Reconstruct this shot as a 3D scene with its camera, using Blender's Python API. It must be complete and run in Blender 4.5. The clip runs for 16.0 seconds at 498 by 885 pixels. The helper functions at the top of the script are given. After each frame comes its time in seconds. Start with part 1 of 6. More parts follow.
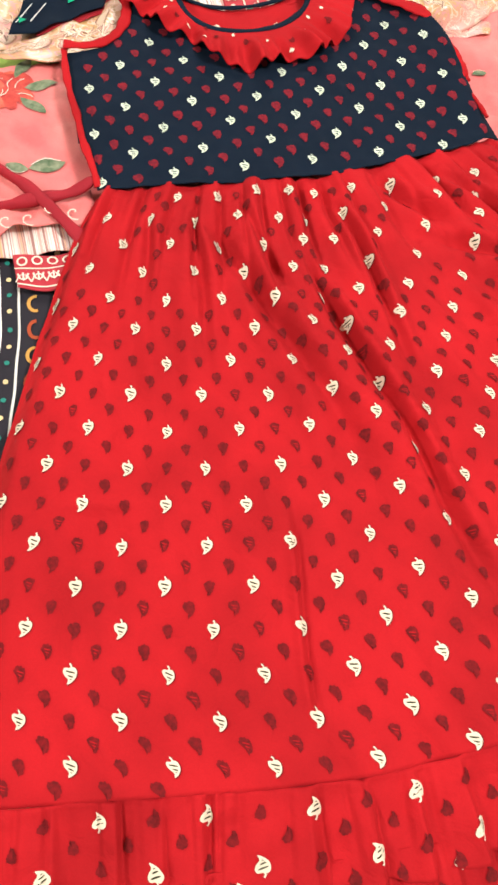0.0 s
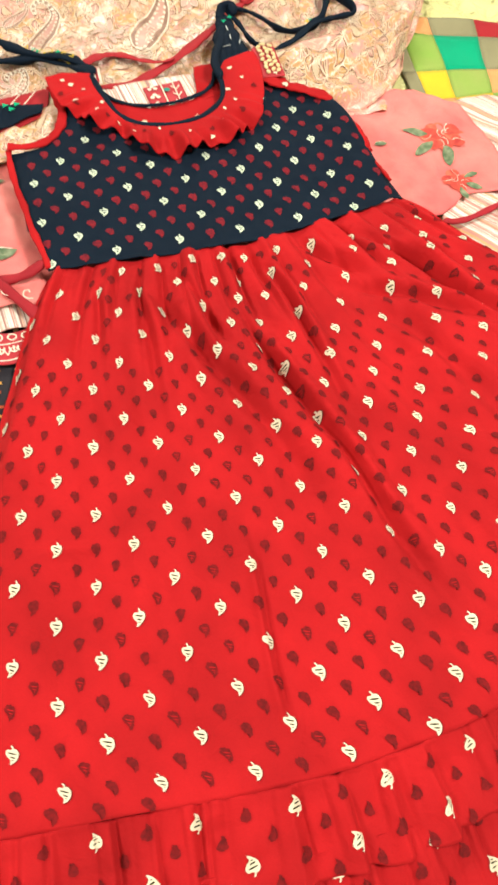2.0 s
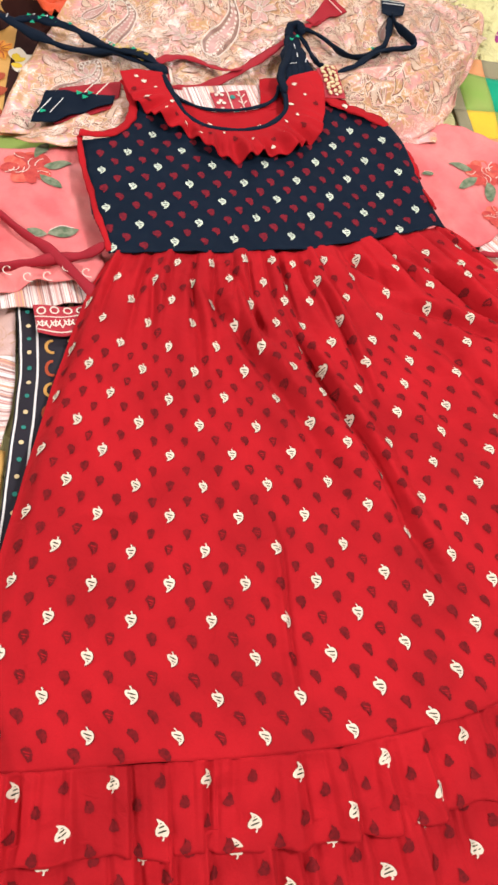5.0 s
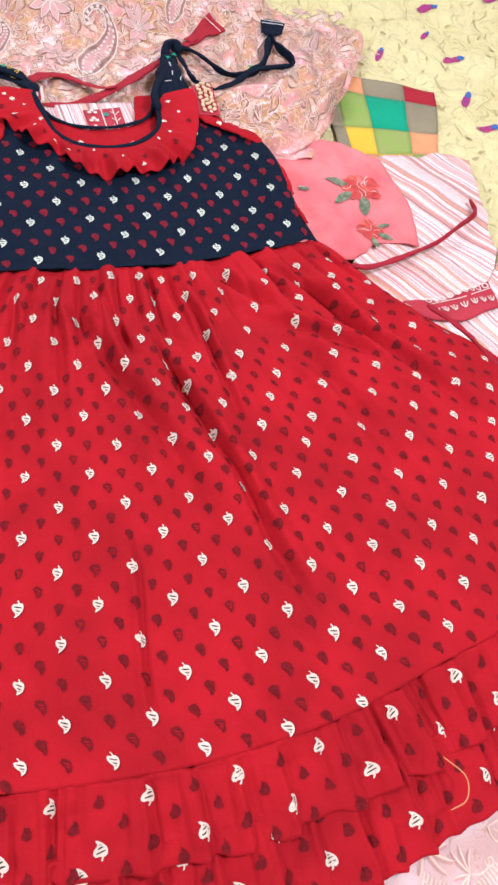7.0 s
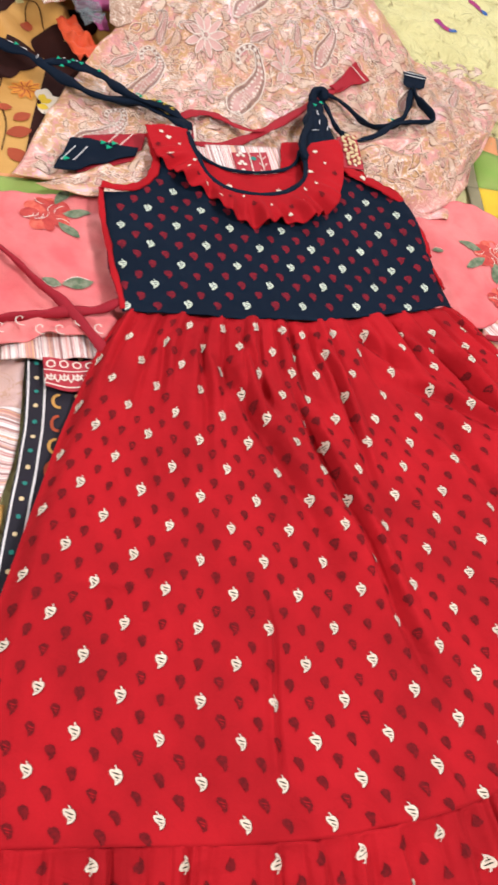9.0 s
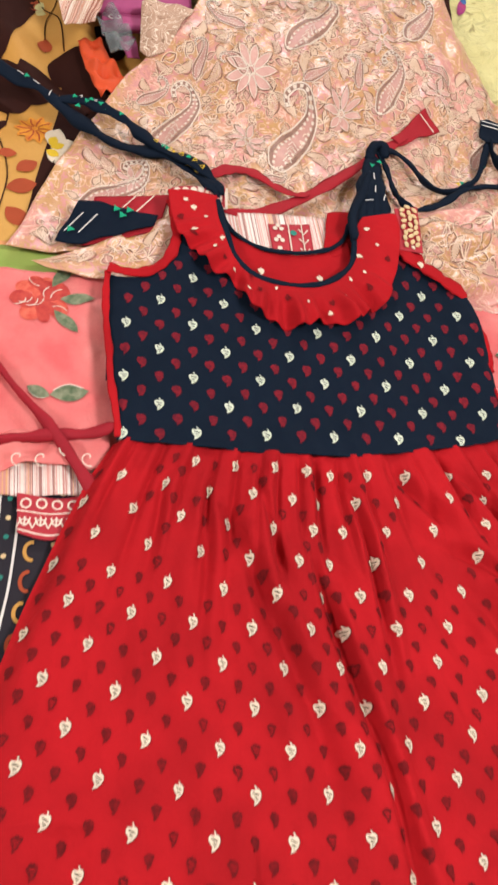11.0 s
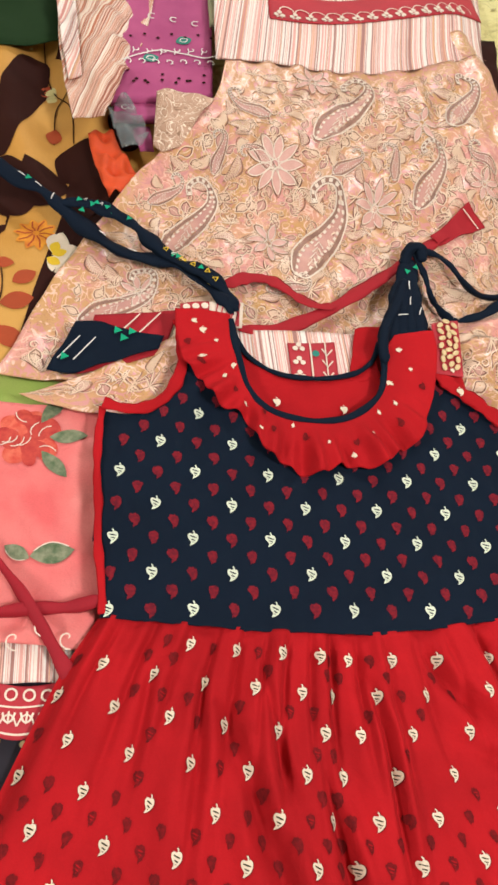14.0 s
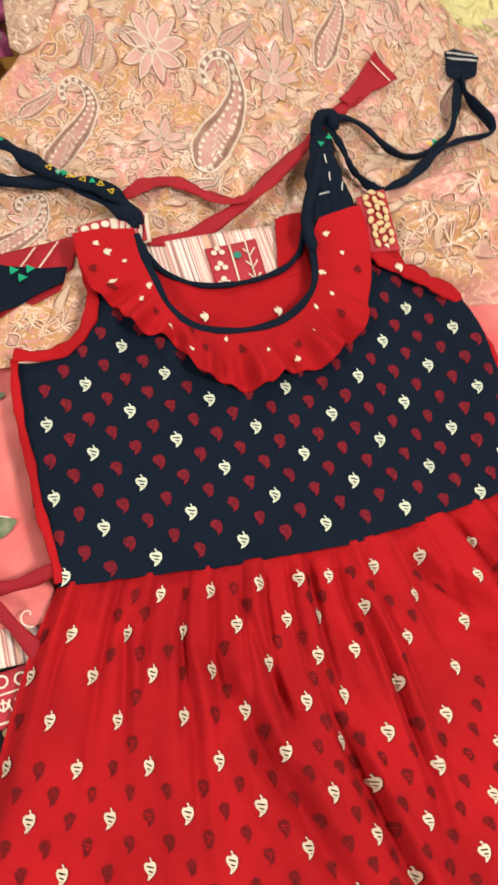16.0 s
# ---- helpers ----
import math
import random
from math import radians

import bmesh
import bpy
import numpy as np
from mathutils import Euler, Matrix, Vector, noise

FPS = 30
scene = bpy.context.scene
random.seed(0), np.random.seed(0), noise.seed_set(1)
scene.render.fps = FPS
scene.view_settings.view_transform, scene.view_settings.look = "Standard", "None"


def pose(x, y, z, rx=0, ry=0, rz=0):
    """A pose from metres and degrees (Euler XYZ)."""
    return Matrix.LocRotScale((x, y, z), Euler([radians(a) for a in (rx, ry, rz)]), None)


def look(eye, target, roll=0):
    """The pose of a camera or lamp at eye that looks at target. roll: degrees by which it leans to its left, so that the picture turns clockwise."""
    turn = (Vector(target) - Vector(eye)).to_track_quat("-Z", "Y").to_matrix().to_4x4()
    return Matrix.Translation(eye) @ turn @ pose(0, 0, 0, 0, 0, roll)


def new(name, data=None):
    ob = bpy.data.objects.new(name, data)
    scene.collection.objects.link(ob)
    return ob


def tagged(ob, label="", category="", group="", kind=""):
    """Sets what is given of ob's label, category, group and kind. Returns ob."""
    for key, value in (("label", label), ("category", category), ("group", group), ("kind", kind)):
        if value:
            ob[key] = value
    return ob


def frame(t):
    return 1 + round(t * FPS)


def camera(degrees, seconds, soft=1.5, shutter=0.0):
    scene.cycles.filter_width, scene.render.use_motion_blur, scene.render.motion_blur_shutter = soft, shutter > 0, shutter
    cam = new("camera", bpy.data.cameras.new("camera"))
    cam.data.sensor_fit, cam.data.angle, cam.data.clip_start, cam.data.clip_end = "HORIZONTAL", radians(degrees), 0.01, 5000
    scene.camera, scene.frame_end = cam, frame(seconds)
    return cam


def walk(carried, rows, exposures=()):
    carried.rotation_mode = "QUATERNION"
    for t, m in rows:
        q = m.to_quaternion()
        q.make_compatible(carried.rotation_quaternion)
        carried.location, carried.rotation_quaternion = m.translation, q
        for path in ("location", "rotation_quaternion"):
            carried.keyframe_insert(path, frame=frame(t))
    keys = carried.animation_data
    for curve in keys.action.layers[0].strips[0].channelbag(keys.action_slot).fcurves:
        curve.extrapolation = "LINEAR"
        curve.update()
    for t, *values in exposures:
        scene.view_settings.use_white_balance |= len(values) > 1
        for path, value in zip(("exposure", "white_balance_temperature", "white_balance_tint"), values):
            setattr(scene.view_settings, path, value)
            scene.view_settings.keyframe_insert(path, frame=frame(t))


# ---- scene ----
cam = camera(37.9, 16.0, soft=2.8, shutter=0.3)
PATH = [
    (0, (-0.2049, -0.5596, 0.5690), (0.0936, 0.2261, -1.2460), 10.6),
    (0.5, (-0.2018, -0.5665, 0.5670), (0.1636, 0.1714, -1.2560), 15.1),
    (1, (-0.1732, -0.5950, 0.5560), (0.2645, 0.0702, -1.2780), 18.5),
    (1.5, (-0.1873, -0.5933, 0.5740), (0.1986, 0.1730, -1.2330), 13.4),
    (2, (-0.2089, -0.6137, 0.6140), (0.2130, 0.3123, -1.1080), 8.2),
    (2.5, (-0.2714, -0.6438, 0.6520), (0.2193, 0.3004, -1.0420), 10.5),
    (3, (-0.3049, -0.6665, 0.6650), (0.2526, 0.2800, -1.0060), 13.7),
    (3.2, (-0.3009, -0.6635, 0.6590), (0.2736, 0.2750, -1.0100), 15.4),
    (5.3, (-0.2605, -0.6376, 0.6370), (0.1942, 0.3029, -1.0680), 16.3),
    (5.5, (-0.2534, -0.6395, 0.6420), (0.2213, 0.2994, -1.0580), 17.2),
    (6, (-0.2212, -0.6509, 0.6510), (0.3204, 0.2953, -1.0260), 18.3),
    (6.5, (-0.1921, -0.6574, 0.6520), (0.4007, 0.2778, -1.0130), 19.8),
    (7, (-0.1801, -0.6571, 0.6490), (0.4186, 0.2841, -1.0110), 19.7),
    (7.5, (-0.1874, -0.6423, 0.6520), (0.4042, 0.3038, -1.0070), 21.4),
    (8, (-0.1946, -0.6314, 0.6500), (0.3842, 0.3075, -1.0190), 22.2),
    (8.5, (-0.2290, -0.6080, 0.6560), (0.3582, 0.3060, -1.0240), 25.5),
    (9, (-0.2905, -0.5832, 0.6710), (0.2308, 0.3776, -1.0030), 23.1),
    (9.2, (-0.3134, -0.5886, 0.6710), (0.2107, 0.3863, -0.9950), 23.3),
    (11.3, (-0.2184, -0.2648, 0.6400), (0.1917, 0.5980, -1.1170), 25.1),
    (11.5, (-0.2062, -0.2185, 0.6320), (0.2000, 0.6361, -1.1300), 23.1),
    (12, (-0.1948, -0.1873, 0.6360), (0.2020, 0.6952, -1.1140), 22.9),
    (12.5, (-0.1861, -0.1702, 0.6240), (0.1126, 0.7135, -1.1460), 20.9),
    (13, (-0.1861, -0.1712, 0.6300), (0.1474, 0.7222, -1.1280), 21.4),
    (13.5, (-0.1890, -0.1732, 0.6330), (0.1300, 0.7438, -1.1160), 21.2),
    (14, (-0.1941, -0.1723, 0.6330), (0.1309, 0.7509, -1.1110), 21.0),
    (14.5, (-0.1849, -0.1831, 0.6350), (0.1621, 0.7394, -1.1050), 20.7),
    (15, (-0.1697, -0.1939, 0.6310), (0.2137, 0.7104, -1.1110), 20.7),
    (15.5, (-0.1718, -0.1849, 0.6230), (0.2208, 0.6495, -1.1520), 21.6),
    (16, (-0.1617, -0.1387, 0.5920), (0.2428, 0.5409, -1.2450), 20.0),
]
walk(cam, [(t, look(eye, target, roll)) for t, eye, target, roll in PATH],
     exposures=[(0.0, 0.41, 6390, 4), (0.5, 0.55, 7340, -4), (0.9, 0.68, 7840, -36), (1.5, 0.62, 7940, -36), (2.0, 0.44, 6840, -5), (2.5, 0.34, 6090, 10), (2.9, 0.23, 5990, 14), (3.2, 0.20, 6040, 13),
                (5.5, 0.15, 6140, 12), (6.5, 0.12, 5740, 20), (7.4, 0.10, 5490, 24), (8.4, 0.08, 5590, 22), (9.2, 0.02, 6040, 12), (11.5, -0.04, 6440, 12), (14.0, -0.09, 6540, 8), (16.0, -0.02, 6840, 8)])

# ---------------------------------------------------------------- light
world = bpy.data.worlds.new("room_world")
world.use_nodes = True
world.node_tree.nodes["Background"].inputs[0].default_value = (0.9, 0.85, 0.8, 1)
world.node_tree.nodes["Background"].inputs[1].default_value = 0.1
scene.world = world


def area_lamp(name, m, sx, sy, power, colour):
    d = bpy.data.lights.new(name, "AREA")
    d.shape, d.size, d.size_y, d.energy, d.color = "RECTANGLE", sx, sy, power, colour
    ob = new(name, d)
    ob.matrix_world = m
    return ob


area_lamp("tube_lamp", look((0.35, 2.35, 1.75), (0.0, 0.0, 0.0)), 1.25, 0.12, 30, (1.0, 0.93, 0.94))
# unseen light added at the west so that pleats darken on their right
area_lamp("west_light", look((-1.75, -0.25, 1.45), (0.0, -0.2, 0.0)), 0.9, 0.10, 23, (1.0, 0.93, 0.94))
# overhead fill, added to even out brightness; no fixture known here
area_lamp("overhead_fill", look((0.85, -0.65, 2.1), (0.1, -0.2, 0.0)), 0.4, 0.4, 47, (1.0, 0.93, 0.94))


# ---------------------------------------------------------------- materials
def material(name, colour, rough=0.85, second=None, scale=18.0, mix=0.5, weave=900.0, bump=0.25, sheen=0.02,
             spec=0.3, mottled=0.12):
    """Woven cloth: two tones in soft patches, fine thread relief."""
    m = bpy.data.materials.new(name)
    m.use_nodes = True
    nt = m.node_tree
    p = nt.nodes["Principled BSDF"]
    p.inputs["Roughness"].default_value = rough
    p.inputs["Specular IOR Level"].default_value = spec
    p.inputs["Sheen Weight"].default_value = sheen
    p.inputs["Sheen Roughness"].default_value = 0.5
    tc = nt.nodes.new("ShaderNodeTexCoord")
    n1 = nt.nodes.new("ShaderNodeTexNoise")
    n1.inputs["Scale"].default_value = scale
    n1.inputs["Detail"].default_value = 5
    nt.links.new(tc.outputs["Object"], n1.inputs["Vector"])
    ramp = nt.nodes.new("ShaderNodeValToRGB")
    other = second or tuple(c * (1 - mottled) for c in colour)
    ramp.color_ramp.elements[0].position, ramp.color_ramp.elements[1].position = 0.5 - mix / 4, 0.5 + mix / 4
    ramp.color_ramp.elements[0].color = (*other, 1)
    ramp.color_ramp.elements[1].color = (*colour, 1)
    nt.links.new(n1.outputs["Fac"], ramp.inputs[0])
    n2 = nt.nodes.new("ShaderNodeTexNoise")
    n2.inputs["Scale"].default_value = weave
    n2.inputs["Detail"].default_value = 2
    nt.links.new(tc.outputs["Object"], n2.inputs["Vector"])
    grain = nt.nodes.new("ShaderNodeMix")
    grain.data_type, grain.blend_type = "RGBA", "MULTIPLY"
    grain.inputs[0].default_value = 0.25
    nt.links.new(ramp.outputs[0], grain.inputs[6])
    nt.links.new(n2.outputs["Fac"], grain.inputs[7])
    nt.links.new(grain.outputs[2], p.inputs["Base Color"])
    b = nt.nodes.new("ShaderNodeBump")
    b.inputs["Strength"].default_value = bump
    b.inputs["Distance"].default_value = 0.0006
    nt.links.new(n2.outputs["Fac"], b.inputs["Height"])
    nt.links.new(b.outputs[0], p.inputs["Normal"])
    m["base"] = grain.name
    return m


def crinkle(m, scale, distance, strength=0.6):
    """Adds soft creases to a cloth's relief."""
    nt = m.node_tree
    b0 = next(n for n in nt.nodes if n.type == "BUMP")
    tc = next(n for n in nt.nodes if n.type == "TEX_COORD")
    n = nt.nodes.new("ShaderNodeTexNoise")
    n.inputs["Scale"].default_value = scale
    n.inputs["Detail"].default_value = 3
    n.inputs["Distortion"].default_value = 1.2
    nt.links.new(tc.outputs["Object"], n.inputs["Vector"])
    b = nt.nodes.new("ShaderNodeBump")
    b.inputs["Strength"].default_value, b.inputs["Distance"].default_value = strength, distance
    nt.links.new(n.outputs["Fac"], b.inputs["Height"])
    nt.links.new(b.outputs[0], b0.inputs["Normal"])
    return m


def overlay(m, height, colour, lo, hi):
    """Lays a printed colour over the cloth where height lies between lo and hi (a soft band)."""
    nt = m.node_tree
    p = nt.nodes["Principled BSDF"]
    old = p.inputs["Base Color"].links[0].from_socket
    r = nt.nodes.new("ShaderNodeValToRGB")
    cr = r.color_ramp
    w = (hi - lo) * 0.3
    cr.elements[0].position, cr.elements[0].color = lo, (0, 0, 0, 1)
    cr.elements[1].position, cr.elements[1].color = lo + w, (1, 1, 1, 1)
    e = cr.elements.new(hi - w)
    e.color = (1, 1, 1, 1)
    e = cr.elements.new(hi)
    e.color = (0, 0, 0, 1)
    nt.links.new(height, r.inputs[0])
    mx = nt.nodes.new("ShaderNodeMix")
    mx.data_type = "RGBA"
    nt.links.new(r.outputs[0], mx.inputs[0])
    nt.links.new(old, mx.inputs[6])
    mx.inputs[7].default_value = (*colour, 1)
    nt.links.new(mx.outputs[2], p.inputs["Base Color"])


def tex_noise(m, scale, distortion=0.0, detail=2.0, rough=0.5):
    nt = m.node_tree
    tc = next(n for n in nt.nodes if n.type == "TEX_COORD")
    n = nt.nodes.new("ShaderNodeTexNoise")
    n.inputs["Scale"].default_value = scale
    n.inputs["Detail"].default_value = detail
    n.inputs["Roughness"].default_value = rough
    n.inputs["Distortion"].default_value = distortion
    nt.links.new(tc.outputs["Object"], n.inputs["Vector"])
    return n.outputs["Fac"]


RED = material("red_cotton", (0.47, 0.010, 0.015), 0.85, mottled=0.22, scale=11, spec=0.12, sheen=0.0)
crinkle(RED, 38, 0.004, 0.5)
NAVY = material("navy_cotton", (0.0050, 0.0118, 0.0245), 0.9, scale=14, sheen=0.0, spec=0.12)
crinkle(NAVY, 40, 0.002, 0.35)
CREAM = material("cream_print", (0.82, 0.71, 0.53), 0.8, bump=0.1)
MINT = material("pale_mint_print", (0.72, 0.80, 0.62), 0.8, bump=0.1)
SLITC = material("dark_green_print", (0.035, 0.032, 0.012), 0.85, bump=0.1, sheen=0.0, spec=0.1)
MAROON = material("maroon_print", (0.115, 0.009, 0.010), 0.9, second=(0.22, 0.010, 0.013), scale=260, mix=0.7, bump=0.1, sheen=0.0, spec=0.1)
CRIMSON = material("crimson_print", (0.23, 0.015, 0.024), 0.85, second=(0.12, 0.011, 0.022), scale=300, mix=0.7, bump=0.1, sheen=0.0, spec=0.1)
WINE = material("wine_cord", (0.36, 0.010, 0.022), 0.75, scale=30, sheen=0.0)
PEACH = material("peach_satin", (0.66, 0.37, 0.22), 0.30, second=(0.61, 0.35, 0.10), scale=9, mix=0.9, sheen=0.05, spec=0.6)
crinkle(PEACH, 20, 0.006, 0.5)
overlay(PEACH, tex_noise(PEACH, 13, 0.5), (0.68, 0.33, 0.27), 0.50, 0.80)
h1 = tex_noise(PEACH, 75, 1.8, 1.0)
overlay(PEACH, h1, (0.46, 0.22, 0.13), 0.59, 0.64)
h2 = tex_noise(PEACH, 52, 1.4, 1.0)
overlay(PEACH, h2, (0.78, 0.52, 0.40), 0.40, 0.47)
overlay(PEACH, h2, (0.60, 0.27, 0.25), 0.56, 0.66)
SHEET = material("pale_pink_satin", (0.68, 0.46, 0.40), 0.4, second=(0.62, 0.39, 0.30), scale=11, mix=0.9, sheen=0.05, spec=0.5)
crinkle(SHEET, 20, 0.006, 0.5)
overlay(SHEET, tex_noise(SHEET, 42, 1.6, 1.0), (0.50, 0.30, 0.20), 0.58, 0.63)
ROSE = material("rose_pink_cotton", (0.76, 0.135, 0.135), 0.6, second=(0.84, 0.27, 0.24), scale=18, mix=0.9)
crinkle(ROSE, 24, 0.005, 0.75)
PETAL = material("rose_petal_print", (0.62, 0.05, 0.035), 0.7, second=(0.8, 0.2, 0.12), scale=90, mix=0.8)
PETAL2 = material("dark_petal_print", (0.42, 0.03, 0.03), 0.7, second=(0.66, 0.09, 0.06), scale=110, mix=0.8)
LEAFG = material("leaf_green_print", (0.06, 0.12, 0.05), 0.7, second=(0.30, 0.32, 0.2), scale=120, mix=0.8)
OUTL = material("ivory_line_print", (0.86, 0.74, 0.60), 0.6)
BROWNL = material("brown_line_print", (0.19, 0.085, 0.055), 0.6, second=(0.36, 0.18, 0.12), scale=60)
UMBER = material("umber_print", (0.28, 0.155, 0.115), 0.5, second=(0.38, 0.22, 0.16), scale=70)
SPRAY = material("ivory_stroke_print", (0.88, 0.71, 0.53), 0.34, second=(0.78, 0.56, 0.38), scale=40, mix=0.8)
BLUSH = material("blush_petal_print", (0.76, 0.47, 0.40), 0.5, second=(0.70, 0.40, 0.33), scale=90, mix=0.8)
IVORY = material("ivory_fill_print", (0.80, 0.62, 0.44), 0.5, second=(0.74, 0.50, 0.36), scale=70, mix=0.8)
MAUVE = material("mauve_print", (0.56, 0.29, 0.25), 0.42, second=(0.64, 0.37, 0.29), scale=60, mix=0.8)
QUILT = material("yellow_quilt", (0.80, 0.76, 0.36), 0.85, second=(0.72, 0.66, 0.28), scale=12, mix=0.8)
crinkle(QUILT, 30, 0.02, 0.9)
# olive for feather quills, stitches and the shade painted along quilting creases
STITCH_SHADE = material("olive_stitch_and_shade", (0.52, 0.46, 0.20), 0.85)
FEATH = material("magenta_print", (0.45, 0.05, 0.16), 0.8, second=(0.3, 0.04, 0.2), scale=80)
BLUEP = material("blue_print", (0.06, 0.16, 0.42), 0.8)
MUSTARD = material("mustard_cotton", (0.72, 0.42, 0.11), 0.65, second=(0.52, 0.25, 0.04), scale=8, mix=0.9)
crinkle(MUSTARD, 16, 0.006, 0.5)
CHOC = material("chocolate_print", (0.032, 0.008, 0.005), 0.8, sheen=0.0, spec=0.12)
AMBER = material("amber_print", (0.80, 0.36, 0.03), 0.7, second=(0.62, 0.18, 0.02), scale=70, mix=0.8)
RUST = material("rust_print", (0.42, 0.07, 0.02), 0.75)
PURPLE = material("magenta_cotton", (0.46, 0.085, 0.22), 0.7, second=(0.38, 0.06, 0.18), scale=16)
GREENC = material("dull_green_cloth", (0.018, 0.045, 0.016), 0.85, sheen=0.0, spec=0.1)
LIME = material("lime_cotton", (0.26, 0.43, 0.07), 0.8, second=(0.33, 0.40, 0.10), scale=14, mix=0.9)
JADE = material("jade_cotton", (0.0, 0.38, 0.19), 0.8)
OLIVE = material("grey_olive_cotton", (0.30, 0.27, 0.15), 0.8)
ORANGE = material("orange_cotton", (0.80, 0.36, 0.14), 0.8)
YELLOW = material("yellow_cotton", (0.80, 0.55, 0.03), 0.8)
PLAINRED = material("plain_red_cotton", (0.40, 0.012, 0.022), 0.8, sheen=0.0)
INK = material("black_border_cotton", (0.018, 0.015, 0.022), 0.8)
WHITE = material("white_print", (0.8, 0.78, 0.72), 0.8)
GOLD = material("gold_bead", (0.78, 0.60, 0.30), 0.35, spec=0.6, bump=0.0)
TEAL = material("teal_print", (0.02, 0.24, 0.18), 0.6)
VERM = material("orange_red_cloth", (0.75, 0.09, 0.02), 0.6)
PALE = material("pale_olive_cloth", (0.42, 0.42, 0.25), 0.8)
FLOOR = material("grey_green_floor", (0.20, 0.27, 0.23), 0.35, second=(0.16, 0.22, 0.19), scale=6, weave=200, bump=0.05, sheen=0, spec=0.5)
BLACK = material("black_rubber", (0.012, 0.012, 0.014), 0.5, sheen=0)
PLASTER = material("wall_paint", (0.78, 0.74, 0.66), 0.9, weave=120, bump=0.15, sheen=0)


def stripes(name, tones, period, coordinate=0, rough=0.6):
    """Cloth with narrow woven stripes across its own width."""
    m = material(name, tones[0], rough)
    nt = m.node_tree
    p = nt.nodes["Principled BSDF"]
    uv = nt.nodes.new("ShaderNodeUVMap")
    uv.uv_map = "fabric"
    sep = nt.nodes.new("ShaderNodeSeparateXYZ")
    nt.links.new(uv.outputs[0], sep.inputs[0])
    mul = nt.nodes.new("ShaderNodeMath")
    mul.operation = "MULTIPLY"
    mul.inputs[1].default_value = 1.0 / period
    nt.links.new(sep.outputs[coordinate], mul.inputs[0])
    w = nt.nodes.new("ShaderNodeTexNoise")
    w.noise_dimensions = "1D"
    w.inputs["Scale"].default_value = 1.0
    w.inputs["Detail"].default_value = 3
    w.inputs["Roughness"].default_value = 0.75
    nt.links.new(mul.outputs[0], w.inputs["W"])
    r = nt.nodes.new("ShaderNodeValToRGB")
    r.color_ramp.interpolation = "CONSTANT"
    els = r.color_ramp.elements
    els[0].position, els[0].color = 0.0, (*tones[0], 1)
    els[1].position, els[1].color = 0.36, (*tones[1], 1)
    for k, q in enumerate((0.42, 0.47, 0.52, 0.57, 0.62, 0.67)):
        els.new(q).color = (*tones[(k + 2) % len(tones)], 1)
    nt.links.new(w.outputs["Fac"], r.inputs[0])
    old = p.inputs["Base Color"].links[0].from_node
    nt.links.new(r.outputs[0], old.inputs[6])
    return m


STRIPE = stripes("pink_striped_satin", ((0.62, 0.28, 0.24), (0.86, 0.80, 0.70), (0.78, 0.42, 0.36), (0.88, 0.82, 0.74), (0.40, 0.20, 0.17),
                                        (0.80, 0.50, 0.40), (0.70, 0.40, 0.18)), 0.017)
STRIPE2 = stripes("rust_striped_satin", ((0.50, 0.18, 0.10), (0.84, 0.72, 0.58), (0.62, 0.28, 0.18), (0.84, 0.74, 0.62), (0.36, 0.13, 0.08),
                                         (0.80, 0.52, 0.40)), 0.013)
LACE = material("cream_net", (0.62, 0.42, 0.30), 0.7, second=(0.48, 0.30, 0.20), scale=60, mix=0.8)
h3 = tex_noise(LACE, 60, 2.4, 0.6)
overlay(LACE, h3, (0.80, 0.70, 0.55), 0.44, 0.50)
overlay(LACE, h3, (0.26, 0.16, 0.10), 0.56, 0.60)
EMBRED = material("embroidered_red_band", (0.50, 0.035, 0.05), 0.7)


# ---------------------------------------------------------------- building helpers
def wob(x, y, seed, size):
    """Soft unevenness of about -1 to 1; size: metres from bump to bump."""
    r = np.random.RandomState(seed)
    z = 0.0
    for k in range(6):
        a, ph, f = r.uniform(0, 6.283), r.uniform(0, 6.283), 6.283 / size * r.uniform(0.6, 1.6)
        z = z + np.sin(f * (x * math.cos(a) + y * math.sin(a)) + ph)
    return z / 3.2


def smooth(a, b, x):
    q = np.clip((x - a) / (b - a), 0, 1)
    return q * q * (3 - 2 * q)


def spline(pts, n):
    """A smooth curve through pts, as n points at even steps along it."""
    p = np.array(pts, float)
    p = np.vstack([2 * p[0] - p[1], p, 2 * p[-1] - p[-2]])
    out = []
    for k in range(1, len(p) - 2):
        for q in np.linspace(0, 1, 24, endpoint=False):
            a, b, c, d = p[k - 1:k + 3]
            out.append(0.5 * (2 * b + (c - a) * q + (2 * a - 5 * b + 4 * c - d) * q * q + (3 * b - a - 3 * c + d) * q ** 3))
    out.append(p[-2])
    out = np.array(out)
    s = np.r_[0, np.cumsum(np.linalg.norm(np.diff(out, axis=0), axis=1))]
    e = np.linspace(0, s[-1], n)
    return np.stack([np.interp(e, s, out[:, k]) for k in range(out.shape[1])], 1)


def mesh_of(name, verts, faces, mat, uv=None, soft=True):
    me = bpy.data.meshes.new(name)
    me.from_pydata([tuple(v) for v in verts], [], faces)
    if uv is not None:
        layer = me.uv_layers.new(name="fabric")
        idx = np.empty(len(me.loops), int)
        me.loops.foreach_get("vertex_index", idx)
        layer.data.foreach_set("uv", np.asarray(uv, float)[idx].ravel())
    me.materials.append(mat)
    if soft:
        me.polygons.foreach_set("use_smooth", [True] * len(me.polygons))
    me.update()
    return me


